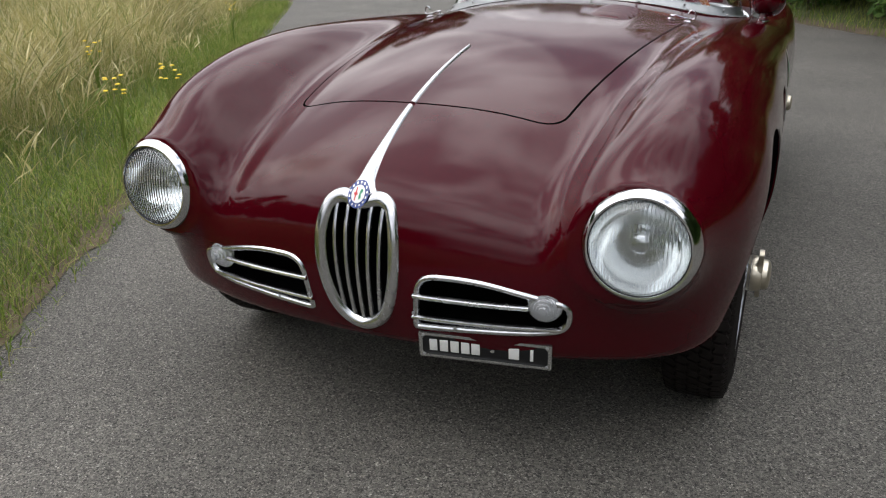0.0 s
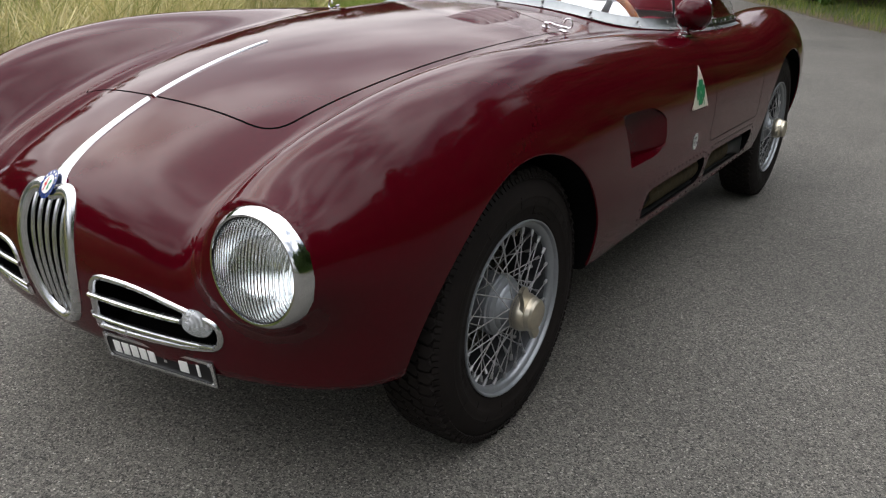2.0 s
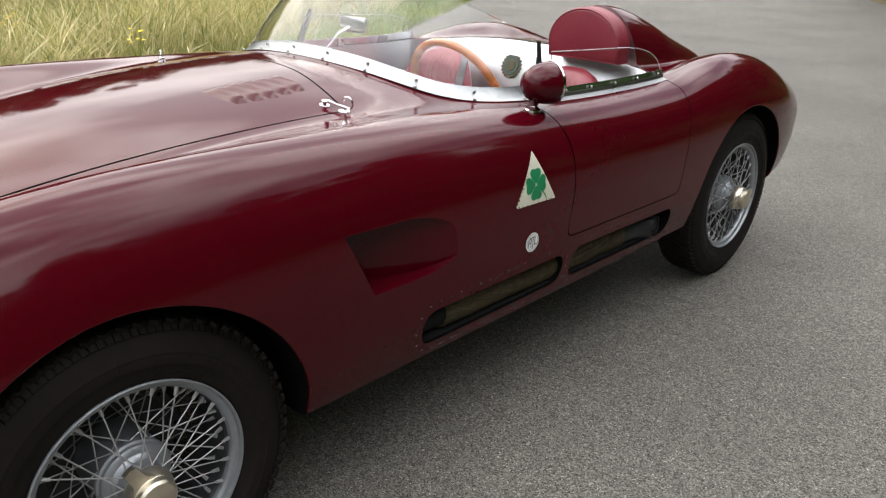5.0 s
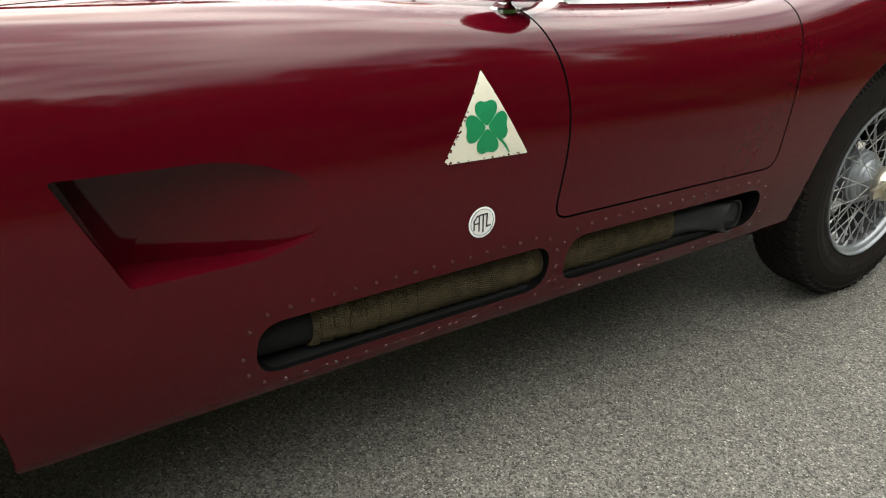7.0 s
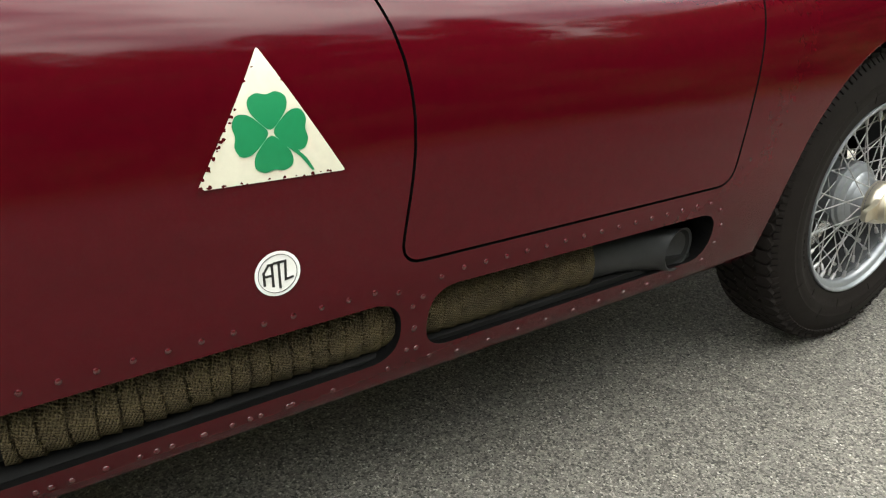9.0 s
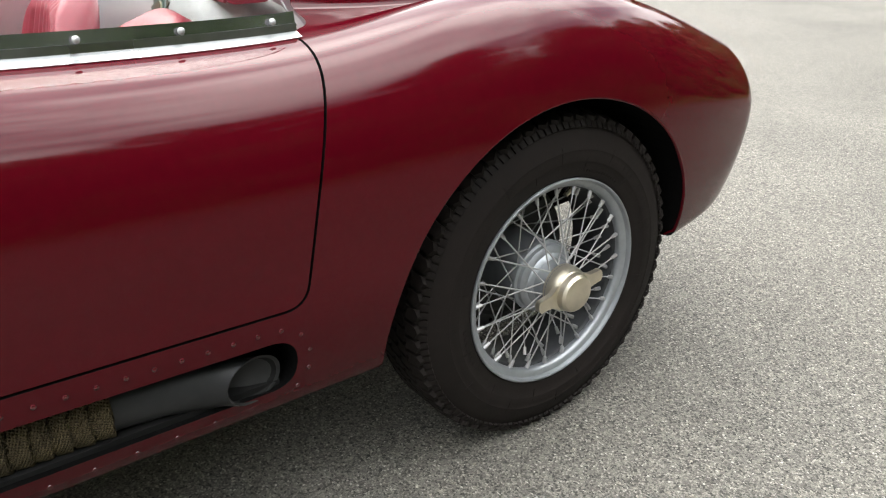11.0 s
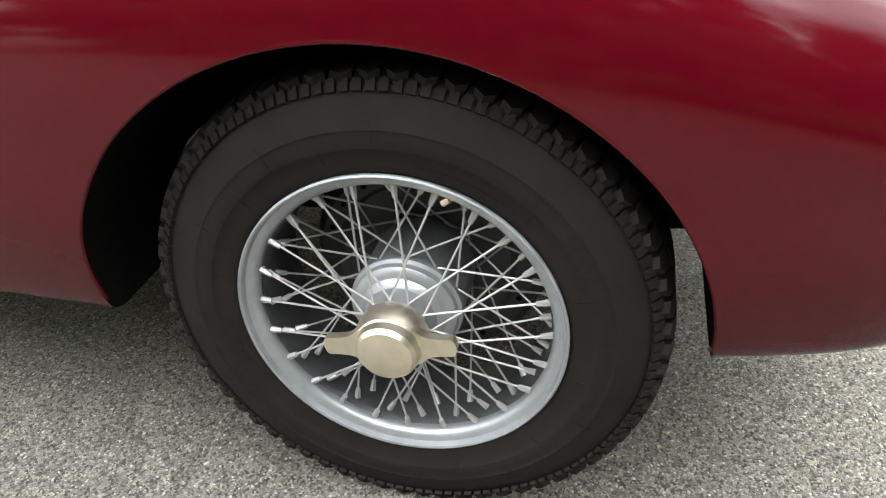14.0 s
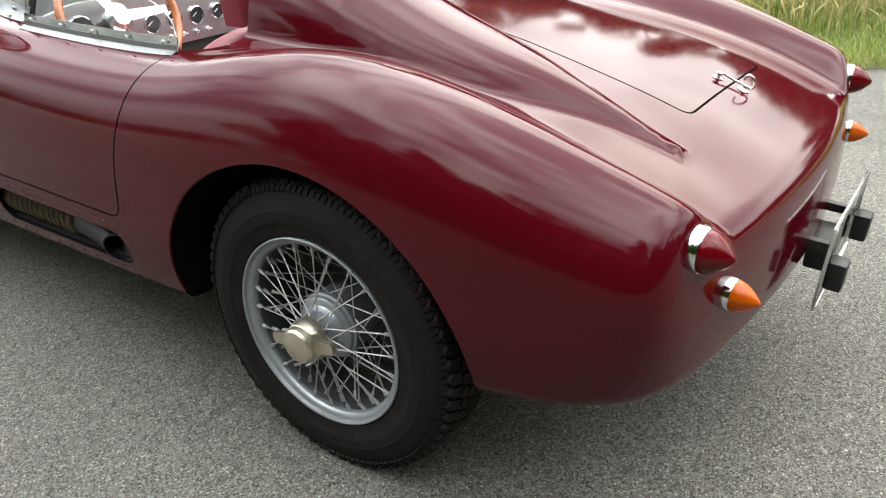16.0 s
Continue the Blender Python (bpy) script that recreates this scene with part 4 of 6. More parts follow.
rows = [B + (T - B) * t + np.array((0, -0.012, 0.004)) * math.sin(math.pi * t) for t in np.linspace(0, 1, 9)]
screen = part("windscreen", loft(rows, 0.004), PERSPEX, car, "clear wrap-round perspex windscreen on a riveted metal strip")
screen.visible_shadow = False
out = B - np.array((0, 1.25, 0))
out[:, 2] = 0
out /= np.linalg.norm(out, axis=1, keepdims=True)
W = (T - B) / np.linalg.norm(T - B, axis=1, keepdims=True)
part("screen_strip", loft([B + out * 0.022 - [0, 0, 0.003], B + out * 0.006 + W * 0.004, B + out * 0.004 + W * 0.034], 0.0025), STRIPM, screen, "bright aluminium base strip", True, 60)
part("screen_strip", loft([B - out * 0.007 + W * 0.001, B - out * 0.007 + W * 0.030], 0.0025), MATT_BLACK, screen, "dark inner base strip")
SCREW_ME = made("screw", lathe([(0.0, 0.0), (0.0, 0.0052), (0.002, 0.0048), (0.0035, 0.003), (0.0038, 0.0)], 12, "z"), STEEL)
for i in range(3, 60, 6):
    for base, o in ((B[i] + out[i] * 0.0070 + W[i] * 0.020, out[i]), (B[i] + out[i] * 0.016 + [0, 0, 0.001], np.array((0.2 * out[i][0], 0.2 * out[i][1], 1)))):
        part("screw", SCREW_ME, None, screen).matrix_basis = Matrix.Translation(base) @ Vector(o).to_track_quat("Z", "Y").to_matrix().to_4x4()
for k in (0, 60):
    q = slab([(-0.012, 0.0), (0.016, 0.0), (0.009, 0.155), (-0.006, 0.155)], "x", -0.0025, 0.0025)
    d = Vector(T[k] - B[k]).normalized()
    st = part("screen_strut", q, MATT_BLACK, screen, "dark screen strut")
    st.matrix_basis = Matrix.Translation(B[k]) @ Vector((0, 0, 1)).rotation_difference(d).to_matrix().to_4x4()


def side_screen(s):
    ys = np.linspace(1.385, 1.985, 33)
    p, n = on_top(s * np.full(33, 0.604), ys)
    foot = p + [s * 0.006, 0, 0.002]
    t = (ys - ys[0]) / (ys[-1] - ys[0])
    high = 0.116 * np.minimum(1, (1 - t**7) ** 0.5) * (1 - 0.12 * t) + 0.012
    inward = np.stack([-s * 0.20 * high, 0 * high, high], 1)
    glass = part("side_screen", loft([foot + inward * k for k in np.linspace(0, 1, 5)], 0.003), PERSPEX, car, "low curved perspex side screen on the door top")
    glass.visible_shadow = False
    top = foot + inward
    # thin whitish tube added as the highlight along the glass edge
    part("polished_edge", tube(np.concatenate([top, foot[-1:] + [0, 0.004, 0.01]]), 0.0017, 6), CLEAR, glass, "pale tube as the highlight on the perspex edge")
    part("side_strip", loft([foot + [s * 0.004, 0, 0.0], foot + [s * -0.001, 0, 0.030]], 0.003), ALU, glass, "polished aluminium strip with screws")
    p2, n2 = on_top(s * np.full(33, 0.632), ys)
    part("side_strip", loft([p2 + [0, 0, 0.0015], foot + [s * 0.0055, 0, 0.003], foot + [s * 0.005, 0, 0.014]], 0.002), STRIPM, glass, "bright aluminium angle")
    for i in range(2, 33, 7):
        part("screw", SCREW_ME, None, glass).matrix_basis = Matrix.Translation(foot[i] + [s * 0.007, 0, 0.020]) @ Vector((s, 0, 0.3)).to_track_quat("Z", "Y").to_matrix().to_4x4()


side_screen(1)
side_screen(-1)

# sloping metal panel behind the seats
xs = np.linspace(-0.585, 0.585, 25)
tp, tn = on_top(xs, np.full(25, 2.065))
edge = np.stack([xs, np.full(25, 2.052), np.minimum(tp[:, 2], deck(2.06) - deck_fall(2.06) * np.abs(xs) ** 2.2) - 0.006], 1)
panel = part("rear_panel", loft([edge, edge + [0, -0.022, -0.020], edge * [1, 1, 0] + [0, -0.062, 0.70], edge * [1, 1, 0] + [0, -0.092, 0.55], edge * [1, 1, 0] + [0, -0.115, 0.37]], 0.003), SHEET, car, "bright aluminium panel behind the seats", True, 60)
gear = [((0.040 if (i // 2) % 2 else 0.034) * math.cos(2 * math.pi * i / 80), (0.040 if (i // 2) % 2 else 0.034) * math.sin(2 * math.pi * i / 80)) for i in range(80)]
gear_m = Matrix.Translation((-0.058, 2.008, 0.772)) @ Vector((0, -0.93, 0.37)).to_track_quat("Z", "Y").to_matrix().to_4x4()
em = part("emblem", slab(gear, "z", 0.0, 0.004), AGED_BRASS, car, "round toothed brass emblem")
em.matrix_basis = gear_m @ Matrix.Scale(1.3, 4)
part("emblem_field", lathe([(0.004, 0.0), (0.004, 0.029), (0.006, 0.028), (0.0062, 0.0)], 32, "z"), DARK_GREEN, em)
part("emblem_field", lathe([(0.006, 0.0), (0.006, 0.018), (0.008, 0.017), (0.0082, 0.0)], 32, "z"), AGED_BRASS, em)


def seat_back():
    """A bucket back: pleated middle, plain rolled edges."""
    rows = []
    nu, nv = 49, 24
    for side in (1, -1):
        for v in np.linspace(0, 1, nv):
            row = []
            for u in np.linspace(-1, 1, nu):
                wide = 0.205 * (1 - 0.35 * max(0, v - 0.55) ** 1.6 / 0.28)
                top = 0.395 * (1 - 0.16 * abs(u) ** 3)
                x, z = u * wide, v * top
                wrap = -0.055 * abs(u) ** 2.4
                soft = 0.045 * (1 - abs(u) ** 6) ** 0.5 * (1 - abs(2 * v - 1) ** 8) ** 0.5
                pleat = 0.0
                if side > 0 and abs(u) < 0.62 and 0.06 < v < 0.9:
                    pleat = 0.016 * abs(math.sin(u / 0.62 * 4 * math.pi)) ** 0.6
                y = wrap - side * (soft + pleat) + 0.20 * z
                row.append((x, y, z))
            rows.append(row)
    front, back = rows[:nv], rows[nv:]
    bm = bmesh.new()
    f = [[bm.verts.new(p) for p in r] for r in front]
    b = [[bm.verts.new(p) for p in r] for r in back]
    for g in (f, b):
        for i in range(nv - 1):
            for j in range(nu - 1):
                bm.faces.new((g[i][j], g[i][j + 1], g[i + 1][j + 1], g[i + 1][j]))
    rim_f = f[0] + [r[-1] for r in f[1:]] + f[-1][-2::-1] + [r[0] for r in f[-2:0:-1]]
    rim_b = b[0] + [r[-1] for r in b[1:]] + b[-1][-2::-1] + [r[0] for r in b[-2:0:-1]]
    m = len(rim_f)
    for i in range(m):
        j = (i + 1) % m
        bm.faces.new((rim_f[i], rim_f[j], rim_b[j], rim_b[i]))
    bmesh.ops.remove_doubles(bm, verts=bm.verts, dist=1e-5)
    bmesh.ops.recalc_face_normals(bm, faces=bm.faces)
    return bm


BACK_ME = made("backrest", seat_back(), LEATHER, 70)
CUSHION_ME = made("seat", block((0.44, 0.46, 0.13), None, 0.045), LEATHER, 60)
for s in (1, -1):
    st = part("seat", CUSHION_ME, None, car, "burgundy leather bucket seat with pleated back")
    st.matrix_basis = pose(s * 0.31, 1.60, 0.425, 4)
    part("backrest", BACK_ME, None, st).matrix_basis = pose(0, 0.215, -0.005, -6)

# padded headrest in front of the fairing
arch = [(0.152, 0.846), (0.148, 0.90)] + [(0.302 + 0.154 * math.cos(t), 0.90 + 0.128 * math.sin(t)) for t in np.linspace(math.pi, 0, 24)][1:-1] + [(0.456, 0.90), (0.452, 0.846)]
bm = slab(arch, "y", 1.948, 2.03)
bmesh.ops.bevel(bm, geom=[e for e in bm.edges if abs(e.verts[0].co.y - e.verts[1].co.y) < 1e-6], offset=0.016, segments=3, affect="EDGES", profile=0.5)
pad = part("headrest", bm, LEATHER, car, "padded burgundy leather headrest", True, 50)
path = [(x, 1.9505, z) for x, z in arch]
part("piping", tube([(0.302 + (x - 0.302) * 0.945, 1.9505, 0.93 + (z - 0.93) * 0.945) for x, y, z in path], 0.0028, 6, closed=True), LEATHER, pad)

# dashboard
dash = part("dashboard", slab(rounded([(-0.52, 0.655), (0.52, 0.655), (0.50, 0.80), (0.36, 0.835), (-0.36, 0.835), (-0.50, 0.80)], 0.03), "y", 1.165, 1.178), SHEET, car, "engine-turned aluminium dashboard with round dials")
part("dash_underside", block((1.02, 0.03, 0.24), Matrix.Translation((0, 1.15, 0.535)), 0.004), CARPET, dash)
for x, z, r in ((0.23, 0.755, 0.046), (0.35, 0.755, 0.046), (0.105, 0.735, 0.030), (0.02, 0.735, 0.030), (-0.07, 0.735, 0.030), (-0.16, 0.735, 0.026)):
    g = part("gauge", lathe([(1.176, 0.0), (1.176, r), (1.186, r), (1.188, r * 0.93), (1.182, r * 0.88), (1.182, 0.0)], 32, "y"), CHROME, dash, "round dial")
    g.matrix_basis = pose(x, 0, z)
    part("dial", lathe([(1.1815, 0.0), (1.1815, r * 0.87), (1.1835, r * 0.86), (1.1835, 0.0)], 28, "y"), DIAL, g)
    part("needle", block((r * 0.7, 0.001, 0.0025), Matrix.Translation((r * 0.25, 1.185, r * 0.1)) @ Matrix.Rotation(0.6, 4, "Y")), WHITE, g)
for k, x in enumerate((0.09, 0.04, -0.01, -0.06, -0.11, -0.22, -0.27)):
    part("switch", lathe([(1.176, 0.0), (1.176, 0.009), (1.182, 0.008), (1.184, 0.004), (1.198, 0.0045), (1.2, 0.0)], 14, "y"), CHROME, dash).matrix_basis = pose(x, 0, 0.683)

# steering wheel
sw_m = Matrix.Translation((0.292, 1.315, 0.800)) @ Matrix.Rotation(radians(-68), 4, "X")
sw = part("steering_wheel", lathe([(0.013 * math.sin(t), 0.180 + 0.0125 * math.cos(t)) for t in np.linspace(0, 2 * math.pi, 13)[:-1]], 72, "z", close=True), WOOD, car, "varnished wooden steering wheel with drilled metal spokes")
sw.matrix_basis = sw_m
part("wheel_hub", lathe([(-0.03, 0.0), (-0.03, 0.035), (-0.012, 0.042), (-0.006, 0.034), (0.004, 0.026), (0.006, 0.0)], 32, "z"), ALU, sw)
for a in (90, 210, 330):
    bm = slab([(-0.016, 0.03), (0.016, 0.03), (0.010, 0.175), (-0.010, 0.175)], "z", -0.012, -0.008)
    part("wheel_spoke", bm, ALU, sw).matrix_basis = pose(0, 0, 0, 0, 0, a)
part("column", tube([(0, 0, -0.02), (0, 0, -0.20)], 0.02, 16), MATT_BLACK, sw)

# inside mirror on a stalk, and the door mirror in its painted pod
p, n = on_top([0.03], [1.005])
im = part("inside_mirror", block((0.10, 0.012, 0.045), None, 0.004), CHROME, car, "small chrome mirror on a thin stalk")
im.matrix_basis = pose(0.075, 1.085, 1.008, -8, 0, 8)
inv = im.matrix_basis.inverted()
part("stalk", tube([inv @ Vector(v) for v in ((p[0][0], p[0][1], p[0][2]), (0.035, 1.015, 0.94), (0.055, 1.045, 0.985), (0.07, 1.076, 1.003))], 0.0032, 8), CHROME, im)
part("stalk_foot", lathe([(0, 0.0), (0, 0.015), (0.004, 0.013), (0.006, 0.0)], 16, "z"), CHROME, im).matrix_basis = inv @ Matrix.Translation(p[0])

p, n = on_top([0.657], [1.217])
foot = Vector(p[0])
dm = part("door_mirror", lathe([(-0.062, 0.0), (-0.058, 0.018), (-0.045, 0.034), (-0.020, 0.047), (0.008, 0.052), (0.024, 0.053), (0.028, 0.051), (0.026, 0.048), (0.020, 0.046), (0.018, 0.0)], 40, "y"), PAINT, car, "round burgundy mirror pod on a short chrome stem")
dm.matrix_basis = Matrix.Translation(foot + Vector((0.008, 0.03, 0.068))) @ Matrix.Rotation(radians(-14), 4, "Z") @ Matrix.Scale(1.08, 4)
inv = dm.matrix_basis.inverted()
part("mirror_glass", lathe([(0.019, 0.0), (0.019, 0.0465), (0.0215, 0.0455), (0.0235, 0.0)], 36, "y"), CHROME, dm)
part("mirror_rim", lathe([(0.022, 0.0535), (0.027, 0.0545), (0.030, 0.0525), (0.028, 0.049), (0.022, 0.050)], 40, "y", close=True), CHROME, dm)
part("stem", tube([inv @ (foot + Vector(v)) for v in ((0, 0, -0.004), (0, 0, 0.004), (0, 0, 0.010), (0.001, 0.006, 0.028), (0.005, 0.02, 0.06))], [0.021, 0.019, 0.012, 0.0125, 0.016], 16), PAINT, dm)
part("stem_foot", lathe([(-0.004, 0.0), (-0.004, 0.024), (0.002, 0.0235), (0.008, 0.015), (0.012, 0.0135), (0.012, 0.0)], 24, "z"), CHROME, dm).matrix_basis = inv @ Matrix.Translation(foot)

# ---- flank: decals, exhaust, rivets ----
def worn_decal(name, colour):
    return mat(name, colour, 0.42, 0, 0.05, 120, 8, rough_var=0.05)


CREAM = worn_decal("cream_decal", (0.52, 0.50, 0.40))
CLOVER = worn_decal("green_decal", (0.003, 0.165, 0.060))
INK = mat("black_ink", (0.01, 0.01, 0.01), 0.4, 0, 0.1, 60, 8)
side = lambda y, z: on_side(y, z)
tri = rounded([(1.1065, 0.760), (1.0205, 0.628), (1.1865, 0.622)], 0.003, 2)
dec = part("decal", patch(dense(tri, 0.006), side, 0.0012, 14), CREAM, car, "worn cream triangle decal with a green four-leaf clover")
heart = smooth_loop([(0.003, 0.0), (0.013, -0.0125), (0.024, -0.0205), (0.0350, -0.0205), (0.0405, -0.011), (0.0385, 0.0), (0.0405, 0.011), (0.0350, 0.0205), (0.024, 0.0205), (0.013, 0.0125)], 4)
cy, cz = 1.1055, 0.675
for a in (92, 182, 272, 2):
    t = radians(a - 3)
    leaf = [(cy + u * math.cos(t) - v * math.sin(t), cz + u * math.sin(t) + v * math.cos(t)) for u, v in heart]
    part("clover_leaf", patch(leaf, side, 0.0020, 6), CLOVER, dec)
stem = [(cy + 0.006, cz - 0.008), (cy + 0.012, cz - 0.006), (cy + 0.036, cz - 0.031), (cy + 0.044, cz - 0.046), (cy + 0.041, cz - 0.046), (cy + 0.031, cz - 0.031)]
part("clover_stem", patch(dense(stem, 0.004), side, 0.0020, 3), CLOVER, dec)
rnd = random.Random(4)
corners = [np.array(v) for v in ((1.1065, 0.760), (1.0205, 0.628), (1.1865, 0.622))]
for i in range(34):
    k = rnd.choice((0, 0, 0, 1, 1, 1, 1, 1, 2))
    a, b = corners[k], corners[(k + 1) % 3]
    t = rnd.random() ** (0.5 if k == 0 else 1.6)
    at = a + (b - a) * t
    c = np.mean(corners, 0)
    at = at + (c - at) * rnd.uniform(0.0, 0.06)
    r = rnd.uniform(0.0010, 0.0028)
    blot = [(at[0] + r * rnd.uniform(0.5, 1.5) * math.cos(q), at[1] + r * rnd.uniform(0.4, 1.2) * math.sin(q)) for q in np.linspace(0, 2 * math.pi, 8)[:-1]]
    part("chip", patch(blot, side, 0.0018, 1), PAINT, dec)
rd = part("decal", patch(disc(0.0268, 48, 1.096, 0.519), side, 0.0012, 5), WHITE, car, "round white sticker with a black ring and bars")
lp = disc(0.0235, 48, 1.096, 0.519)
part("sticker_ring", band(lp, 0.0015, 0.0022, side, 3, 0.0), INK, rd)
strokes = [((-0.0165, -0.010), (-0.0165, 0.004)), ((-0.0165, 0.004), (-0.0105, 0.0125)), ((-0.0105, 0.0125), (-0.0065, 0.0125)), ((-0.0065, 0.0125), (-0.0065, -0.0135)), ((-0.0165, -0.0005), (-0.0065, -0.0005)),
           ((-0.0035, 0.0135), (0.0095, 0.0135)), ((0.0015, 0.0135), (0.0015, -0.0165)), ((0.0095, 0.0135), (0.0085, -0.0085)), ((0.0085, -0.0085), (0.0165, -0.0075))]
for p, q in strokes:
    p, q = np.array(p) + [1.096, 0.519], np.array(q) + [1.096, 0.519]
    d = (q - p) / np.linalg.norm(q - p) * 0.0015
    w = np.array((-d[1], d[0]))
    part("sticker_bar", patch([tuple(p - d + w), tuple(p - d - w), tuple(q + d - w), tuple(q + d + w)], side, 0.0020, 2), INK, rd)

RIVET_PAINT = mat("burgundy_rivet_paint", (0.045, 0.0015, 0.004), 0.2, 0.0, 0.10, 60, 1.5, spec=0.8)
RIVET_ME = made("rivet", lathe([(0.0, 0.0), (0.0, 0.0039), (0.0013, 0.0036), (0.0023, 0.0023), (0.0027, 0.0)], 12, "z"), RIVET_PAINT)


def rivet_row(pts):
    y, z = np.array(pts).T
    p, n = on_side(y, z)
    for a, b in zip(p, n):
        part("rivet", RIVET_ME, None, coach).matrix_basis = Matrix.Translation(a) @ Vector(b).to_track_quat("Z", "Y").to_matrix().to_4x4()


def resample(loop, step):
    pts = [np.array(p) for p in loop] + [np.array(loop[0])]
    u = np.r_[0, np.cumsum([np.linalg.norm(b - a) for a, b in zip(pts, pts[1:])])]
    at = np.arange(0, u[-1] - step / 2, step)
    return [tuple(np.array([np.interp(t, u, c) for c in np.array(pts).T])) for t in at]


for loop in (SLOT_A, SLOT_B):
    ring = [p for p in resample(inset(loop, -0.0205), 0.0355)]
    low = [p for p in ring if p[1] > 0.325]
    rivet_row(low)
rivet_row([(0.78 + 0.055 * i, 0.326) for i in range(8)])
rivet_row([(1.36 + 0.055 * i, 0.318) for i in range(9)])


def wrapped(y0, y1, x, z0, z1, r):
    """A pipe bound with overlapping woven tape."""
    bm = bmesh.new()
    rows = []
    turns = (y1 - y0) / 0.025
    n = 28
    m = int(turns * 18)
    for i in range(m + 1):
        t = i / m
        row = []
        for k in range(n):
            a = 2 * math.pi * k / n
            saw = (t * turns + 0.45 * math.cos(a) + 0.10 * math.sin(5.1 * t * turns / 4) + 0.05 * math.sin(3 * a + t * turns)) % 1.0
            rr = r + 0.0036 * saw - 0.0085 * max(0, (saw - 0.90) / 0.10) + 0.0006 * math.sin(2 * a + t * 21)
            row.append(bm.verts.new((x + rr * math.cos(a), y0 + (y1 - y0) * t, z0 + (z1 - z0) * t + rr * math.sin(a))))
        rows.append(row)
    for a, b in zip(rows, rows[1:]):
        for k in range(n):
            bm.faces.new((a[k], a[(k + 1) % n], b[(k + 1) % n], b[k]))
    bm.faces.new(rows[0])
    bm.faces.new(rows[-1][::-1])
    bmesh.ops.recalc_face_normals(bm, faces=bm.faces)
    return bm


def woven(name, base):
    """Coarse glass-fibre tape: a plain weave over mottled olive brown."""
    m = mat(name, base, 0.85, 0, 0.45, 40, 6, spec=0.2)
    n, l = m.node_tree.nodes, m.node_tree.links
    co = n.new("ShaderNodeTexCoord")
    mp = n.new("ShaderNodeMapping")
    mp.inputs["Rotation"].default_value = (0.35, 0, 0)
    l.new(co.outputs["Object"], mp.inputs["Vector"])
    w1, w2, mx, bu = n.new("ShaderNodeTexWave"), n.new("ShaderNodeTexWave"), n.new("ShaderNodeMath"), n.new("ShaderNodeBump")
    w1.bands_direction, w2.bands_direction = "Y", "Z"
    for w in (w1, w2):
        w.inputs["Scale"].default_value = 85
        w.inputs["Distortion"].default_value = 1.0
        l.new(mp.outputs["Vector"], w.inputs["Vector"])
    mx.operation = "MULTIPLY"
    l.new(w1.outputs["Fac"], mx.inputs[0])
    l.new(w2.outputs["Fac"], mx.inputs[1])
    l.new(mx.outputs[0], bu.inputs["Height"])
    bu.inputs["Strength"].default_value, bu.inputs["Distance"].default_value = 1.0, 0.007
    l.new(bu.outputs["Normal"], n["Principled BSDF"].inputs["Normal"])
    return m


TAPE = woven("woven_exhaust_tape", (0.066, 0.050, 0.025))
# near black: soot in the bore, painted shade on the pipe inside the slot
SOOT_SHADE = mat("soot_and_shade_black", (0.006, 0.006, 0.006), 0.7, 0.0, 0.3, 50, 8, spec=0.15)
PIPE = mat("sooty_steel", (0.014, 0.0145, 0.0155), 0.5, 0.2, 0.3, 50, 8, spec=0.4)
exh = part("exhaust", wrapped(0.80, 1.615, 0.704, 0.397, 0.385, 0.0475), TAPE, car, "side exhaust bound in olive woven tape")
# bare pipe ahead of the tape, coloured near black as the slot's dark void
part("exhaust_pipe", tube([(0.70, 0.60, 0.398), (0.703, 0.70, 0.398), (0.706, 0.80, 0.398), (0.706, 0.83, 0.398)], [0.042, 0.042, 0.042, 0.040], 24), SOOT_SHADE, exh)
path = [((0.706, 1.56, 0.385), 0.040), ((0.712, 1.62, 0.383), 0.036), ((0.722, 1.69, 0.381), 0.0335), ((0.744, 1.775, 0.372), 0.0350), ((0.753, 1.808, 0.368), 0.0365), ((0.752, 1.806, 0.368), 0.0330), ((0.728, 1.74, 0.376), 0.0315), ((0.712, 1.66, 0.380), 0.0315), ((0.712, 1.659, 0.380), 0.001)]
rows = []
for (x, y, z), r in path:
    d = Vector((np.interp(y, [1.62, 1.72, 1.80], [0.12, 0.4, 4.0]), 1, 0)).normalized()
    sx = d.cross(Vector((0, 0, 1)))
    rows.append([Vector((x, y, z)) + r * (sx * (1.3 if y > 1.8 else 1.0) * math.cos(q) + Vector((0, 0, 1)) * math.sin(q)) for q in np.linspace(0, 2 * math.pi, 29)[:-1]])
bm = loft(rows[:6], closed=True)
part("bore", loft(rows[5:], closed=True), SOOT_SHADE, exh, "black inside of the tailpipe")
part("tailpipe", bm, PIPE, exh, "bare sooty tailpipe")
for ya, yb in ((0.72, 1.245), (1.31, 1.85)):
    part("slot_tray", slab([(0.64, 0.357), (0.725, 0.353), (0.744, 0.348), (0.744, 0.338), (0.64, 0.338)], "y", ya, yb), SOOT_SHADE, car, "black tray below the exhaust").matrix_basis = pose(0, 0, 0)

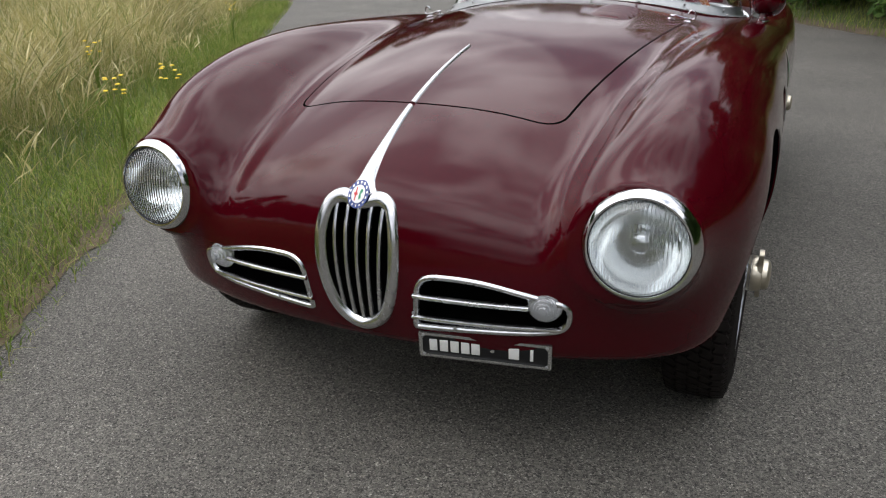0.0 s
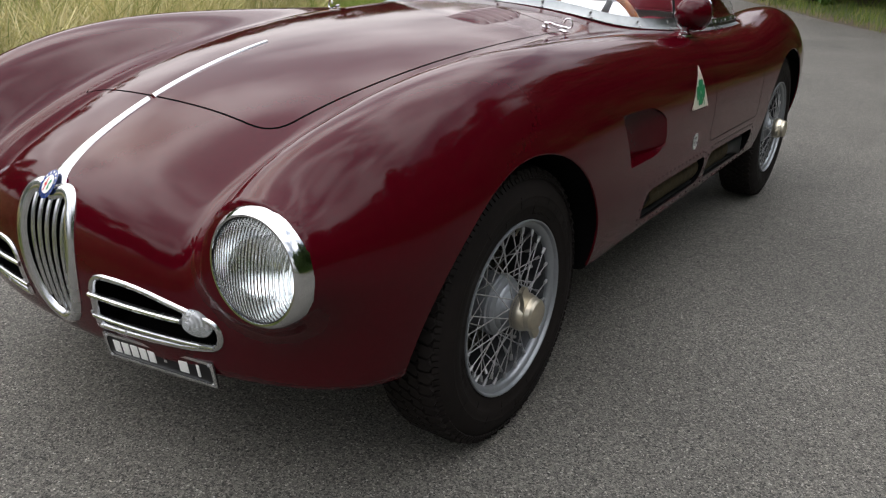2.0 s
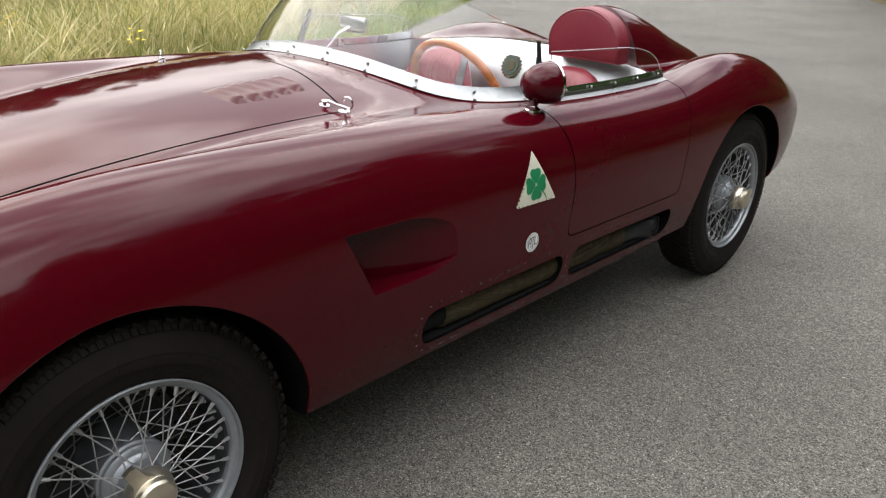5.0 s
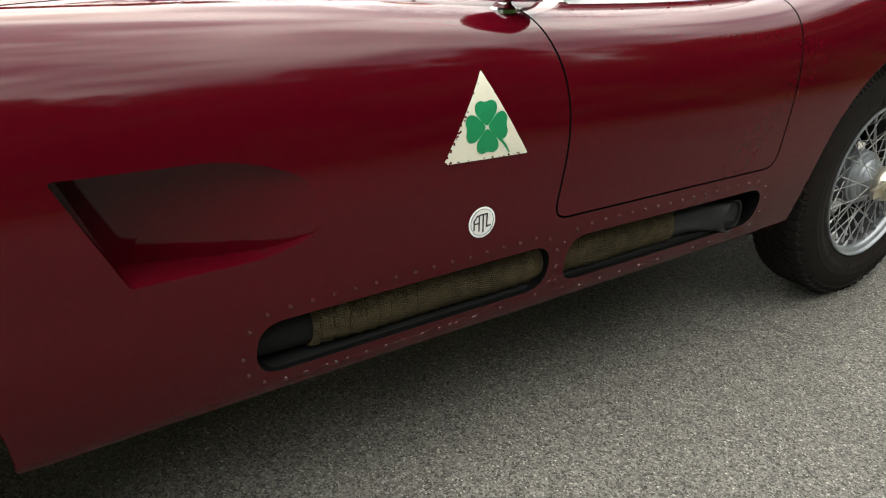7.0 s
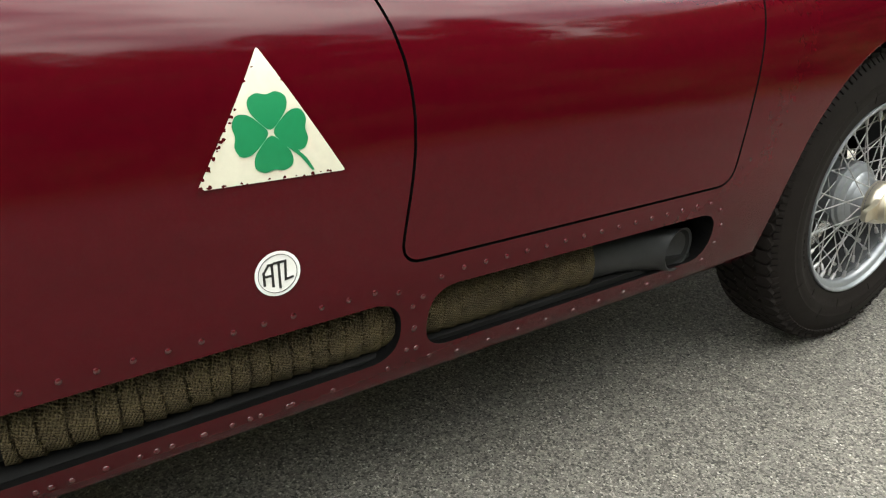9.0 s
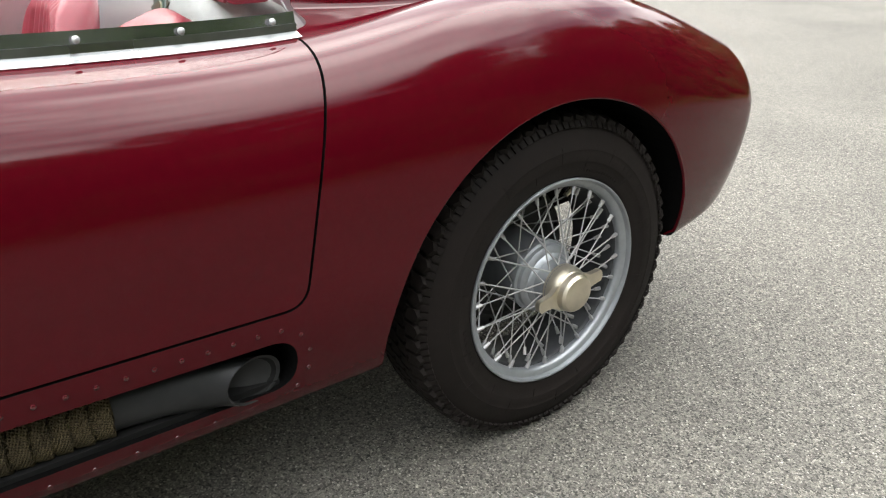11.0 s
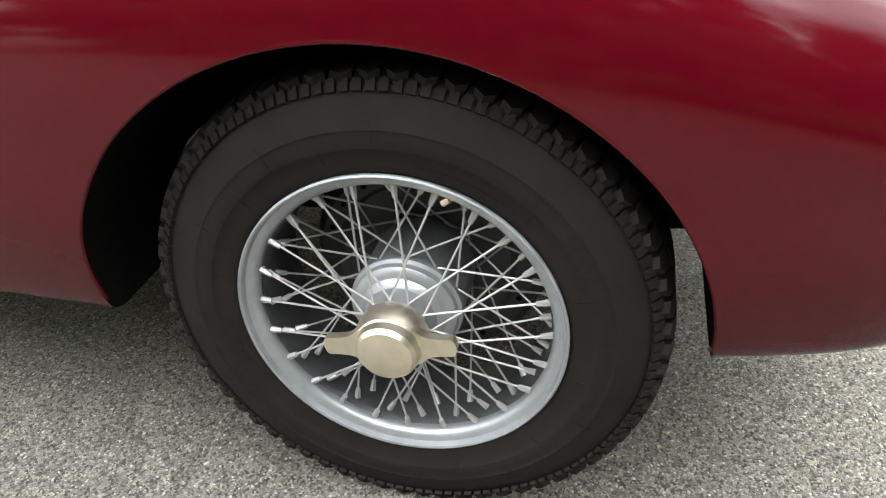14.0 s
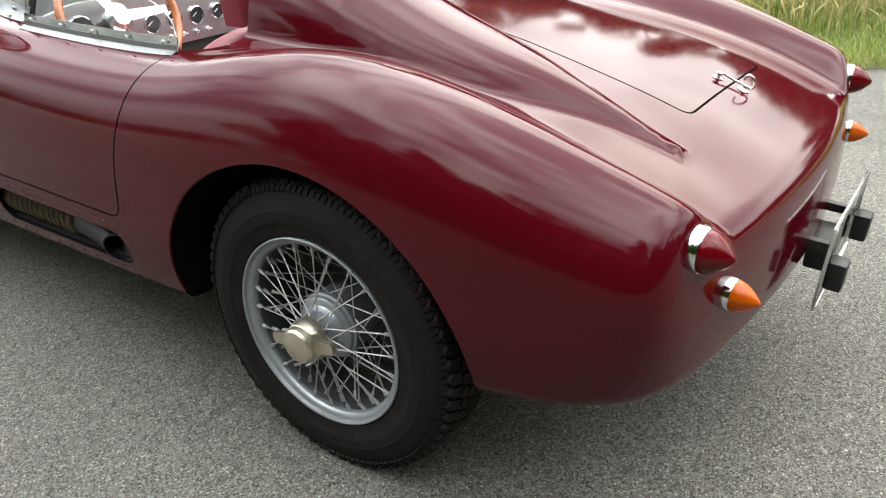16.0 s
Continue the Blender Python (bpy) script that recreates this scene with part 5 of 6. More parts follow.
# ---- tail ----
def cone_lamp(s, x, y, z, r, long, lens, label, pitch):
    ring = part("tail_lamp", lathe([(-0.030, 0.0), (-0.030, r * 1.0), (-0.004, r * 1.04), (0.006, r * 1.04), (0.009, r * 1.00), (0.009, r * 0.94), (0.0, r * 0.92), (0.0, 0.0)], 36, "y"), CHROME, car, label)
    ring.matrix_basis = Matrix.Translation((s * x, y, z)) @ Matrix.Rotation(radians(pitch), 4, "X") @ Matrix.Rotation(radians(-s * 6), 4, "Z")
    prof = [(0.002, r * 0.95)] + [(0.012 + long * t, r * 0.96 * (1 - t**1.6) ** 0.86) for t in np.linspace(0.03, 1, 16)]
    part("lamp_lens", lathe(prof, 36, "y"), lens, ring)
    part("bulb", lathe([(0.0005, 0.0), (0.0005, r * 0.25), (long * 0.3, r * 0.25), (long * 0.4, 0.0)], 16, "y"), WHITE, ring)
    return ring


for s in (1, -1):
    cone_lamp(s, 0.571, 3.118, 0.618, 0.037, 0.046, REDLENS, "pointed red tail lamp in a chrome ring", -4)
    cone_lamp(s, 0.485, 3.149, 0.508, 0.028, 0.041, AMBER, "pointed amber turn lamp in a chrome ring", -4)
latch("boot_latch", (-0.080, 2.928), (-0.080, 2.986), "chrome sprung boot latch with a looped hook")
# rear plate carrier: clear plate on arms with two black lamps
car_pl = part("plate_carrier", block((0.36, 0.004, 0.18), None, 0.0015), PERSPEX, car, "clear rear plate on a bracket with two black lamps")
car_pl.matrix_basis = pose(-0.06, 3.236, 0.405, -4)
part("carrier_edge", tube([(-0.18, 0, -0.09), (0.18, 0, -0.09), (0.18, 0, 0.09), (-0.18, 0, 0.09)], 0.004, 6, closed=True), ALU, car_pl)
for x in (-0.135, 0.135):
    part("plate_lamp", block((0.050, 0.036, 0.062), Matrix.Translation((x, 0.020, -0.02)), 0.007), MATT_BLACK, car_pl)
    part("carrier_arm", block((0.02, 0.08, 0.02), Matrix.Translation((x * 0.8, -0.038, 0.02)), 0.003), MATT_BLACK, car_pl)
part("carrier_body", block((0.14, 0.05, 0.06), Matrix.Translation((0, -0.03, -0.03)), 0.008), MATT_BLACK, car_pl)

# ---- ground ----
def asphalt():
    """Worn dressed asphalt: stone chips of mixed greys in dark binder, patches and fine relief."""
    m = bpy.data.materials.new("worn_asphalt")
    m.use_nodes = True
    n, l = m.node_tree.nodes, m.node_tree.links
    b = n["Principled BSDF"]
    co = n.new("ShaderNodeTexCoord")
    cells, edge, fine, wide = n.new("ShaderNodeTexVoronoi"), n.new("ShaderNodeTexVoronoi"), n.new("ShaderNodeTexNoise"), n.new("ShaderNodeTexNoise")
    cells.inputs["Scale"].default_value = edge.inputs["Scale"].default_value = 260
    edge.feature = "DISTANCE_TO_EDGE"
    fine.inputs["Scale"].default_value, fine.inputs["Detail"].default_value = 320, 5
    wide.inputs["Scale"].default_value, wide.inputs["Detail"].default_value = 0.9, 9
    for t in (cells, edge, fine, wide):
        l.new(co.outputs["Object"], t.inputs["Vector"])
    bw = n.new("ShaderNodeSeparateColor")
    l.new(cells.outputs["Color"], bw.inputs["Color"])
    ramp = n.new("ShaderNodeValToRGB")
    e = ramp.color_ramp.elements
    e[0].position, e[0].color = 0.0, (0.026, 0.025, 0.022, 1)
    e[1].position, e[1].color = 1.0, (0.38, 0.365, 0.32, 1)
    for at, c in ((0.3, (0.108, 0.102, 0.088, 1)), (0.7, (0.166, 0.157, 0.136, 1)), (0.9, (0.215, 0.204, 0.176, 1)), (0.96, (0.25, 0.238, 0.206, 1))):
        k = e.new(at)
        k.color = c
    l.new(bw.outputs["Red"], ramp.inputs["Fac"])
    mapr = n.new("ShaderNodeMapRange")
    mapr.inputs["From Min"].default_value, mapr.inputs["From Max"].default_value = 0.0, 0.12
    mapr.inputs["To Min"].default_value, mapr.inputs["To Max"].default_value = 0.48, 1.05
    l.new(edge.outputs["Distance"], mapr.inputs["Value"])
    m1 = n.new("ShaderNodeMix")
    m1.data_type, m1.blend_type = "RGBA", "MULTIPLY"
    m1.inputs["Factor"].default_value = 1.0
    l.new(ramp.outputs["Color"], m1.inputs["A"])
    l.new(mapr.outputs["Result"], m1.inputs["B"])
    wr = n.new("ShaderNodeMapRange")
    wr.inputs["From Min"].default_value, wr.inputs["From Max"].default_value = 0.3, 0.7
    wr.inputs["To Min"].default_value, wr.inputs["To Max"].default_value = 0.82, 1.18
    l.new(wide.outputs["Fac"], wr.inputs["Value"])
    m2 = n.new("ShaderNodeMix")
    m2.data_type, m2.blend_type = "RGBA", "MULTIPLY"
    m2.inputs["Factor"].default_value = 1.0
    l.new(m1.outputs["Result"], m2.inputs["A"])
    l.new(wr.outputs["Result"], m2.inputs["B"])
    # sparse pale chips and dark pits among the fine grain
    big, bs, br, m3 = (n.new("ShaderNode" + k) for k in ("TexVoronoi", "SeparateColor", "ValToRGB", "Mix"))
    big.inputs["Scale"].default_value = 135
    l.new(co.outputs["Object"], big.inputs["Vector"])
    l.new(big.outputs["Color"], bs.inputs["Color"])
    l.new(bs.outputs["Green"], br.inputs["Fac"])
    g = br.color_ramp.elements
    g[0].position, g[0].color = 0.04, (0.66, 0.66, 0.66, 1)
    g[1].position, g[1].color = 1.0, (1.45, 1.42, 1.36, 1)
    for at, v in ((0.14, 0.92), (0.5, 1.0), (0.93, 1.05), (0.965, 1.25)):
        g.new(at).color = (v, v, v, 1)
    m3.data_type, m3.blend_type = "RGBA", "MULTIPLY"
    m3.inputs["Factor"].default_value = 1.0
    l.new(m2.outputs["Result"], m3.inputs["A"])
    l.new(br.outputs["Color"], m3.inputs["B"])
    l.new(m3.outputs["Result"], b.inputs["Base Color"])
    hs = n.new("ShaderNodeMath")
    hs.operation = "MULTIPLY_ADD"
    hs.inputs[1].default_value = 0.5
    l.new(fine.outputs["Fac"], hs.inputs[0])
    l.new(mapr.outputs["Result"], hs.inputs[2])
    bu = n.new("ShaderNodeBump")
    bu.inputs["Strength"].default_value, bu.inputs["Distance"].default_value = 0.9, 0.004
    l.new(hs.outputs[0], bu.inputs["Height"])
    l.new(bu.outputs["Normal"], b.inputs["Normal"])
    b.inputs["Roughness"].default_value = 0.72
    b.inputs["Specular IOR Level"].default_value = 0.4
    return m


ASPHALT = asphalt()
EARTH = mat("verge_soil_and_moss", (0.055, 0.065, 0.022), 0.95, 0, 0.4, 20, 0.7, bump=0.4, bump_scale=40)
LITTER = mat("brown_plant_litter", (0.085, 0.062, 0.035), 0.95, 0, 0.5, 60, 3, bump=0.5, bump_scale=90)


def sheet(name, rows, material):
    return tagged(part(name, loft(rows), material, None), "", "", "", "structure")


road_dir = Vector((-0.515, 0.857, 0)).normalized()
road_right = Vector((road_dir.y, -road_dir.x, 0))


def across(u, v, z=0.0):
    """A place v metres along the lane and u metres to the right of its left edge."""
    return Vector((-1.66, 0, z)) + road_dir * v + road_right * u


def wander(v, seed):
    return 0.10 * noise.noise((v * 0.5, seed, 0)) + 0.05 * noise.noise((v * 2.1, seed, 4)) + 0.03 * noise.noise((v * 7, seed, 9))


tagged(part("ground", loft([[(x, y, -0.035) for x in (-900, 0, 900)] for y in (-900, 0, 900)]), EARTH, None), "", "", "", "structure")
along = np.r_[np.linspace(-90, -6, 40), np.linspace(-5.9, 24, 300), np.linspace(25, 120, 60)]
LANE = 7.6
sheet("road", [[across(wander(v, 1), v) for v in along], [across(LANE / 2, v) for v in along], [across(LANE + wander(v, 7), v) for v in along]], ASPHALT)
# verges: litter strip at the edge, soil behind
sheet("verge_left", [[across(0.03 + wander(v, 1) + 0.04 * noise.noise((v * 9, 2, 2)), v, 0.004) for v in along], [across(-0.10 + wander(v, 1), v, 0.014) for v in along], [across(-0.30, v, 0.02) for v in along]], LITTER)
sheet("verge_right", [[across(LANE - 0.06 + wander(v, 7), v, 0.004) for v in along], [across(LANE + 0.12, v, 0.02) for v in along], [across(LANE + 0.4, v, 0.03) for v in along]], LITTER)
sheet("bank_left", [[across(-0.22 + 0.6 * wander(v, 1), v, 0.015) for v in along], [across(-0.8, v, 0.05) for v in along], [across(-2.5, v, 0.06) for v in along], [across(-40, v, 0.10) for v in along]], EARTH)
sheet("bank_right", [[across(LANE + 0.3, v, 0.02) for v in along], [across(LANE + 1.2, v, 0.14) for v in along], [across(LANE + 4, v, 0.5) for v in along], [across(LANE + 40, v, 0.7) for v in along]], EARTH)

# loose chips on the asphalt
rs_ = random.Random(17)
bm = bmesh.new()
for i in range(900):
    u, v = rs_.uniform(0.15, 6.2), rs_.uniform(-4.0, 6.0)
    at, s = across(u, v), rs_.uniform(0.0018, 0.0042) * (2.1 if rs_.random() < 0.03 else 1)
    m = Matrix.Translation(at + Vector((0, 0, s * 0.25))) @ Matrix.Rotation(rs_.uniform(0, 6.28), 4, "Z") @ Matrix.Diagonal((s * rs_.uniform(0.8, 1.7), s, s * 0.6, 1))
    bmesh.ops.create_icosphere(bm, subdivisions=1, radius=1.0, matrix=m)
CHIP = mat("loose_stone_chip", (0.15, 0.14, 0.12), 0.85, 0, 0.5, 90, 7)
ob = part("loose_chips", bm, CHIP, None, "", False)
tagged(ob, "small grey stone chips scattered on the asphalt", "gravel", "", "stuff")

# ---- plants ----
def leaf_material(name, stops, rough=0.6, through=0.25):
    """Plant colour that differs from blade to blade."""
    m = bpy.data.materials.new(name)
    m.use_nodes = True
    n, l = m.node_tree.nodes, m.node_tree.links
    b = n["Principled BSDF"]
    geo, ramp, co, nz, mix = (n.new("ShaderNode" + k) for k in ("NewGeometry", "ValToRGB", "TexCoord", "TexNoise", "Mix"))
    e = ramp.color_ramp.elements
    e[0].position, e[0].color = stops[0][0], (*stops[0][1], 1)
    e[1].position, e[1].color = stops[-1][0], (*stops[-1][1], 1)
    for at, c in stops[1:-1]:
        k = e.new(at)
        k.color = (*c, 1)
    l.new(geo.outputs["Random Per Island"], ramp.inputs["Fac"])
    nz.inputs["Scale"].default_value = 0.8
    l.new(co.outputs["Object"], nz.inputs["Vector"])
    mix.data_type, mix.blend_type = "RGBA", "MULTIPLY"
    mix.inputs["Factor"].default_value = 1
    mr = n.new("ShaderNodeMapRange")
    mr.inputs["From Min"].default_value, mr.inputs["From Max"].default_value = 0.3, 0.7
    mr.inputs["To Min"].default_value, mr.inputs["To Max"].default_value = 0.7, 1.25
    l.new(nz.outputs["Fac"], mr.inputs["Value"])
    l.new(ramp.outputs["Color"], mix.inputs["A"])
    l.new(mr.outputs["Result"], mix.inputs["B"])
    l.new(mix.outputs["Result"], b.inputs["Base Color"])
    b.inputs["Roughness"].default_value = rough
    b.inputs["Specular IOR Level"].default_value = 0.25
    tr, ms = n.new("ShaderNodeBsdfTranslucent"), n.new("ShaderNodeMixShader")
    l.new(mix.outputs["Result"], tr.inputs["Color"])
    ms.inputs["Fac"].default_value = through
    l.new(b.outputs["BSDF"], ms.inputs[1])
    l.new(tr.outputs["BSDF"], ms.inputs[2])
    l.new(ms.outputs["Shader"], n["Material Output"].inputs["Surface"])
    return m


LUSH = leaf_material("green_grass", [(0.0, (0.085, 0.150, 0.018)), (0.55, (0.175, 0.255, 0.042)), (0.85, (0.30, 0.32, 0.085)), (1.0, (0.46, 0.40, 0.17))])
STRAW = leaf_material("dry_meadow_grass", [(0.0, (0.13, 0.18, 0.045)), (0.3, (0.34, 0.31, 0.115)), (0.75, (0.51, 0.44, 0.215)), (1.0, (0.66, 0.59, 0.36))])
FOLIAGE = leaf_material("broad_green_leaves", [(0.0, (0.022, 0.05, 0.010)), (0.6, (0.045, 0.09, 0.018)), (1.0, (0.09, 0.14, 0.03))], 0.5)
FERN = leaf_material("bracken_fronds", [(0.0, (0.03, 0.075, 0.012)), (0.6, (0.06, 0.125, 0.022)), (1.0, (0.11, 0.18, 0.04))], 0.55)
BARK = mat("grey_bark", (0.09, 0.075, 0.058), 0.9, 0, 0.35, 25, 3, bump=0.8, bump_scale=30)
YELLOW = mat("yellow_petals", (0.75, 0.52, 0.01), 0.6, 0, 0.15, 60, 8)


def rng(seed):
    return np.random.default_rng(seed)


def blades(name, roots, height, width, lean, seed, material, label, segs=3, heads=0.0):
    """A stand of grass as one mesh: bent tapering blades, some with a seed head."""
    r = rng(seed)
    n = len(roots)
    az = r.uniform(0, 2 * np.pi, n)
    h = height * r.uniform(0.55, 1.2, n)
    bend = lean * r.uniform(0.3, 1.6, n)
    wind = 0.35
    dx, dy = np.cos(az) * bend + wind * bend * 0.6, np.sin(az) * bend - wind * bend * 0.3
    face = r.uniform(0, np.pi, n)
    w = width * r.uniform(0.6, 1.3, n)
    head = r.random(n) < heads
    verts, faces = [], []
    ts = np.linspace(0, 1, segs + 1)
    cols = []
    for k, t in enumerate(ts):
        cx = roots[:, 0] + dx * h * t**2
        cy = roots[:, 1] + dy * h * t**2
        cz = roots[:, 2] + h * (t - 0.25 * bend * t**2)
        ww = np.where(head, np.where(t > 0.7, w * 2.6 * (1 - t) / 0.3 + w * 0.7, w * 0.55), w * (1 - t) ** 0.8 + 0.0004)
        ox, oy = np.cos(face) * ww / 2, np.sin(face) * ww / 2
        cols.append(np.stack([np.stack([cx - ox, cy - oy, cz], 1), np.stack([cx + ox, cy + oy, cz], 1)], 1))
    v = np.stack(cols, 1).reshape(-1, 3)
    per = 2 * (segs + 1)
    base = np.arange(n)[:, None] * per
    q = np.concatenate([np.stack([base[:, 0] + 2 * k, base[:, 0] + 2 * k + 1, base[:, 0] + 2 * k + 3, base[:, 0] + 2 * k + 2], 1) for k in range(segs)])
    me = bpy.data.meshes.new(name)
    me.vertices.add(len(v))
    me.vertices.foreach_set("co", v.ravel())
    me.loops.add(q.size)
    me.loops.foreach_set("vertex_index", q.ravel().astype(np.int32))
    me.polygons.add(len(q))
    me.polygons.foreach_set("loop_start", np.arange(0, q.size, 4, dtype=np.int32))
    me.update(calc_edges=True)
    me.materials.append(material)
    return tagged(new(name, me), label, "grass", "", "stuff")


def scatter(n, u0, u1, v0, v1, seed, z=lambda u: 0.0):
    r = rng(seed)
    u, v = r.uniform(u0, u1, n), r.uniform(v0, v1, n)
    o = np.array(across(0, 0))
    p = o + np.outer(v, np.array(road_dir)) + np.outer(u, np.array(road_right))
    p[:, 2] = z(u)
    return p


tall = lambda u: np.interp(u, [-40, -2.5, -0.8, -0.2], [0.10, 0.058, 0.048, 0.012])
def ragged(p, seed, edge, swing):
    """Keeps the plants beyond an uneven line along the lane."""
    rel = p - np.array(across(0, 0))
    u, v = rel @ np.array(road_right), rel @ np.array(road_dir)
    line = edge + swing * np.array([noise.noise((a * 0.55, seed, 3)) + 0.5 * noise.noise((a * 1.9, seed, 8)) for a in v])
    return p[u < line + rng(seed).normal(0, 0.12, len(u))]


blades("verge_grass", scatter(60000, -1.7, 0.0, -3.2, 15, 11, tall), 0.15, 0.0038, 0.75, 1, LUSH, "short green roadside grass with a few dry blades")
edge_pts = scatter(9000, -0.25, 0.10, -3.2, 15, 12, tall)
edge_pts = np.concatenate([edge_pts, scatter(12000, -0.5, -0.02, -3.2, 15, 22, tall)])
blades("edge_grass", edge_pts, 0.075, 0.0038, 1.1, 2, LUSH, "low creeping grass along the asphalt edge")
blades("meadow_grass", ragged(scatter(86000, -5.5, -0.55, -3.5, 17, 13, tall), 21, -0.85, 0.40), 0.60, 0.0036, 0.50, 3, STRAW, "tall dry straw-coloured meadow grass", 4, 0.55)
blades("meadow_grass", scatter(40000, -14, -5.0, -4, 24, 14, tall), 0.70, 0.0058, 0.50, 4, STRAW, "tall dry straw-coloured meadow grass", 4, 0.55)
blades("dry_verge_grass", ragged(scatter(9000, -1.9, -0.1, -3.2, 15, 33, tall), 5, -0.55, 0.35), 0.30, 0.0042, 0.6, 7, STRAW, "thin dry stalks among the green verge", 4, 0.6)
blades("meadow_undergrowth", scatter(36000, -7, -0.9, -3.5, 17, 15, tall), 0.30, 0.0055, 0.65, 5, LUSH, "green grass among the dry stalks")
blades("bank_grass", scatter(16000, LANE - 0.1, LANE + 2.2, -6, 24, 16, lambda u: np.interp(u, [LANE, LANE + 1.2, LANE + 4], [0.01, 0.14, 0.5])), 0.22, 0.006, 0.7, 6, LUSH, "green grass along the shaded bank")


def leaf_cloud(centres, radii, count, size, seed, flat=0.75):
    """Many small pointed leaves in clumps: vertices and faces."""
    r = rng(seed)
    pick = r.integers(0, len(centres), count)
    d = r.normal(size=(count, 3))
    d /= np.linalg.norm(d, axis=1, keepdims=True)
    at = np.array(centres)[pick] + d * (np.array(radii)[pick] * r.uniform(0.45, 1.05, count) ** 0.6)[:, None] * [1, 1, flat]
    a = r.normal(size=(count, 3))
    a /= np.linalg.norm(a, axis=1, keepdims=True)
    b = np.cross(a, d + 0.4 * r.normal(size=(count, 3)))
    b /= np.maximum(np.linalg.norm(b, axis=1, keepdims=True), 1e-6)
    s = size * r.uniform(0.6, 1.4, count)[:, None]
    v = np.stack([at - a * s, at + b * s * 0.45, at + a * s, at - b * s * 0.45], 1).reshape(-1, 3)
    q = np.arange(count * 4).reshape(-1, 4)
    return v, q


def cloud_mesh(name, v, q, material):
    me = bpy.data.meshes.new(name)
    me.vertices.add(len(v))
    me.vertices.foreach_set("co", v.ravel())
    me.loops.add(q.size)
    me.loops.foreach_set("vertex_index", q.ravel().astype(np.int32))
    me.polygons.add(len(q))
    me.polygons.foreach_set("loop_start", np.arange(0, q.size, 4, dtype=np.int32))
    me.update(calc_edges=True)
    me.materials.append(material)
    return me


def tree(seed, high, label):
    """A tapered trunk with limbs and an uneven crown."""
    r = random.Random(seed)
    trunk_pts = [Vector((0, 0, -0.1))]
    for k in range(6):
        trunk_pts.append(trunk_pts[-1] + Vector((r.uniform(-0.18, 0.18), r.uniform(-0.18, 0.18), high * 0.13)))
    bms = [tube(trunk_pts, [0.19 * (1 - 0.13 * k) * high / 8 for k in range(7)], 9)]
    cs, rs = [], []
    for k in range(11):
        a, t = r.uniform(0, 6.28), r.uniform(0.3, 1.0)
        base = trunk_pts[1 + int(t * 5)]
        tip = base + Vector((math.cos(a), math.sin(a), r.uniform(0.2, 0.9))) * high * r.uniform(0.16, 0.30)
        mid = base.lerp(tip, 0.5) + Vector((0, 0, r.uniform(0, 0.3)))
        bms.append(tube([base, mid, tip], [0.07 * high / 8, 0.045 * high / 8, 0.015], 6))
        for m in range(4):
            cs.append(tuple(tip + Vector((r.gauss(0, 0.5), r.gauss(0, 0.5), r.gauss(0, 0.5))) * high * 0.10))
            rs.append(high * r.uniform(0.06, 0.13))
    for m in range(14):
        cs.append((r.gauss(0, 0.16) * high, r.gauss(0, 0.16) * high, high * r.uniform(0.25, 1.0)))
        rs.append(high * r.uniform(0.07, 0.12))
    t = tagged(new("tree"), label, "tree", "trees along the lane")
    part("trunk", join(bms), BARK, t)
    v, q = leaf_cloud(cs, rs, 19000, 0.165, seed)
    part("crown", cloud_mesh("crown", v, q, FOLIAGE), None, t)
    return t


trees = [tree(31 + k, h, "broadleaf tree in full leaf beside the lane") for k, h in enumerate((9.0, 10.5, 12.0))]
spots = []
rt = random.Random(8)
for v in np.arange(-16, 44, 1.7):
    spots.append((LANE + rt.uniform(1.8, 3.4), v + rt.uniform(-0.8, 0.8)))
for v in np.arange(-14, 60, 4.2):
    spots.append((LANE + rt.uniform(6, 9), v))
for v in np.arange(-30, 60, 3.6):
    spots.append((-24 + rt.uniform(-3, 3), v))
for u in np.arange(-30, 26, 3.0):
    spots.append((u, 38 + rt.uniform(-3, 3)))
    spots.append((u, -42 + rt.uniform(-4, 4)))
used = set()
for i, (u, v) in enumerate(spots):
    k = i % 3
    p = across(u, v, np.interp(u, [-40, LANE, LANE + 1.2, LANE + 4, LANE + 40], [0.05, 0.0, 0.12, 0.45, 0.65]))
    m = Matrix.Translation(p) @ Matrix.Rotation(rt.uniform(0, 6.28), 4, "Z") @ Matrix.Scale(1.1 if v > 33 and u < 6 and u > -32 else 0.45 if v < -34 else 1.35 if u < -15 else 0.74, 4)
    if k not in used:
        used.add(k)
        trees[k].matrix_basis = m
    else:
        copy_thing(trees[k], m)


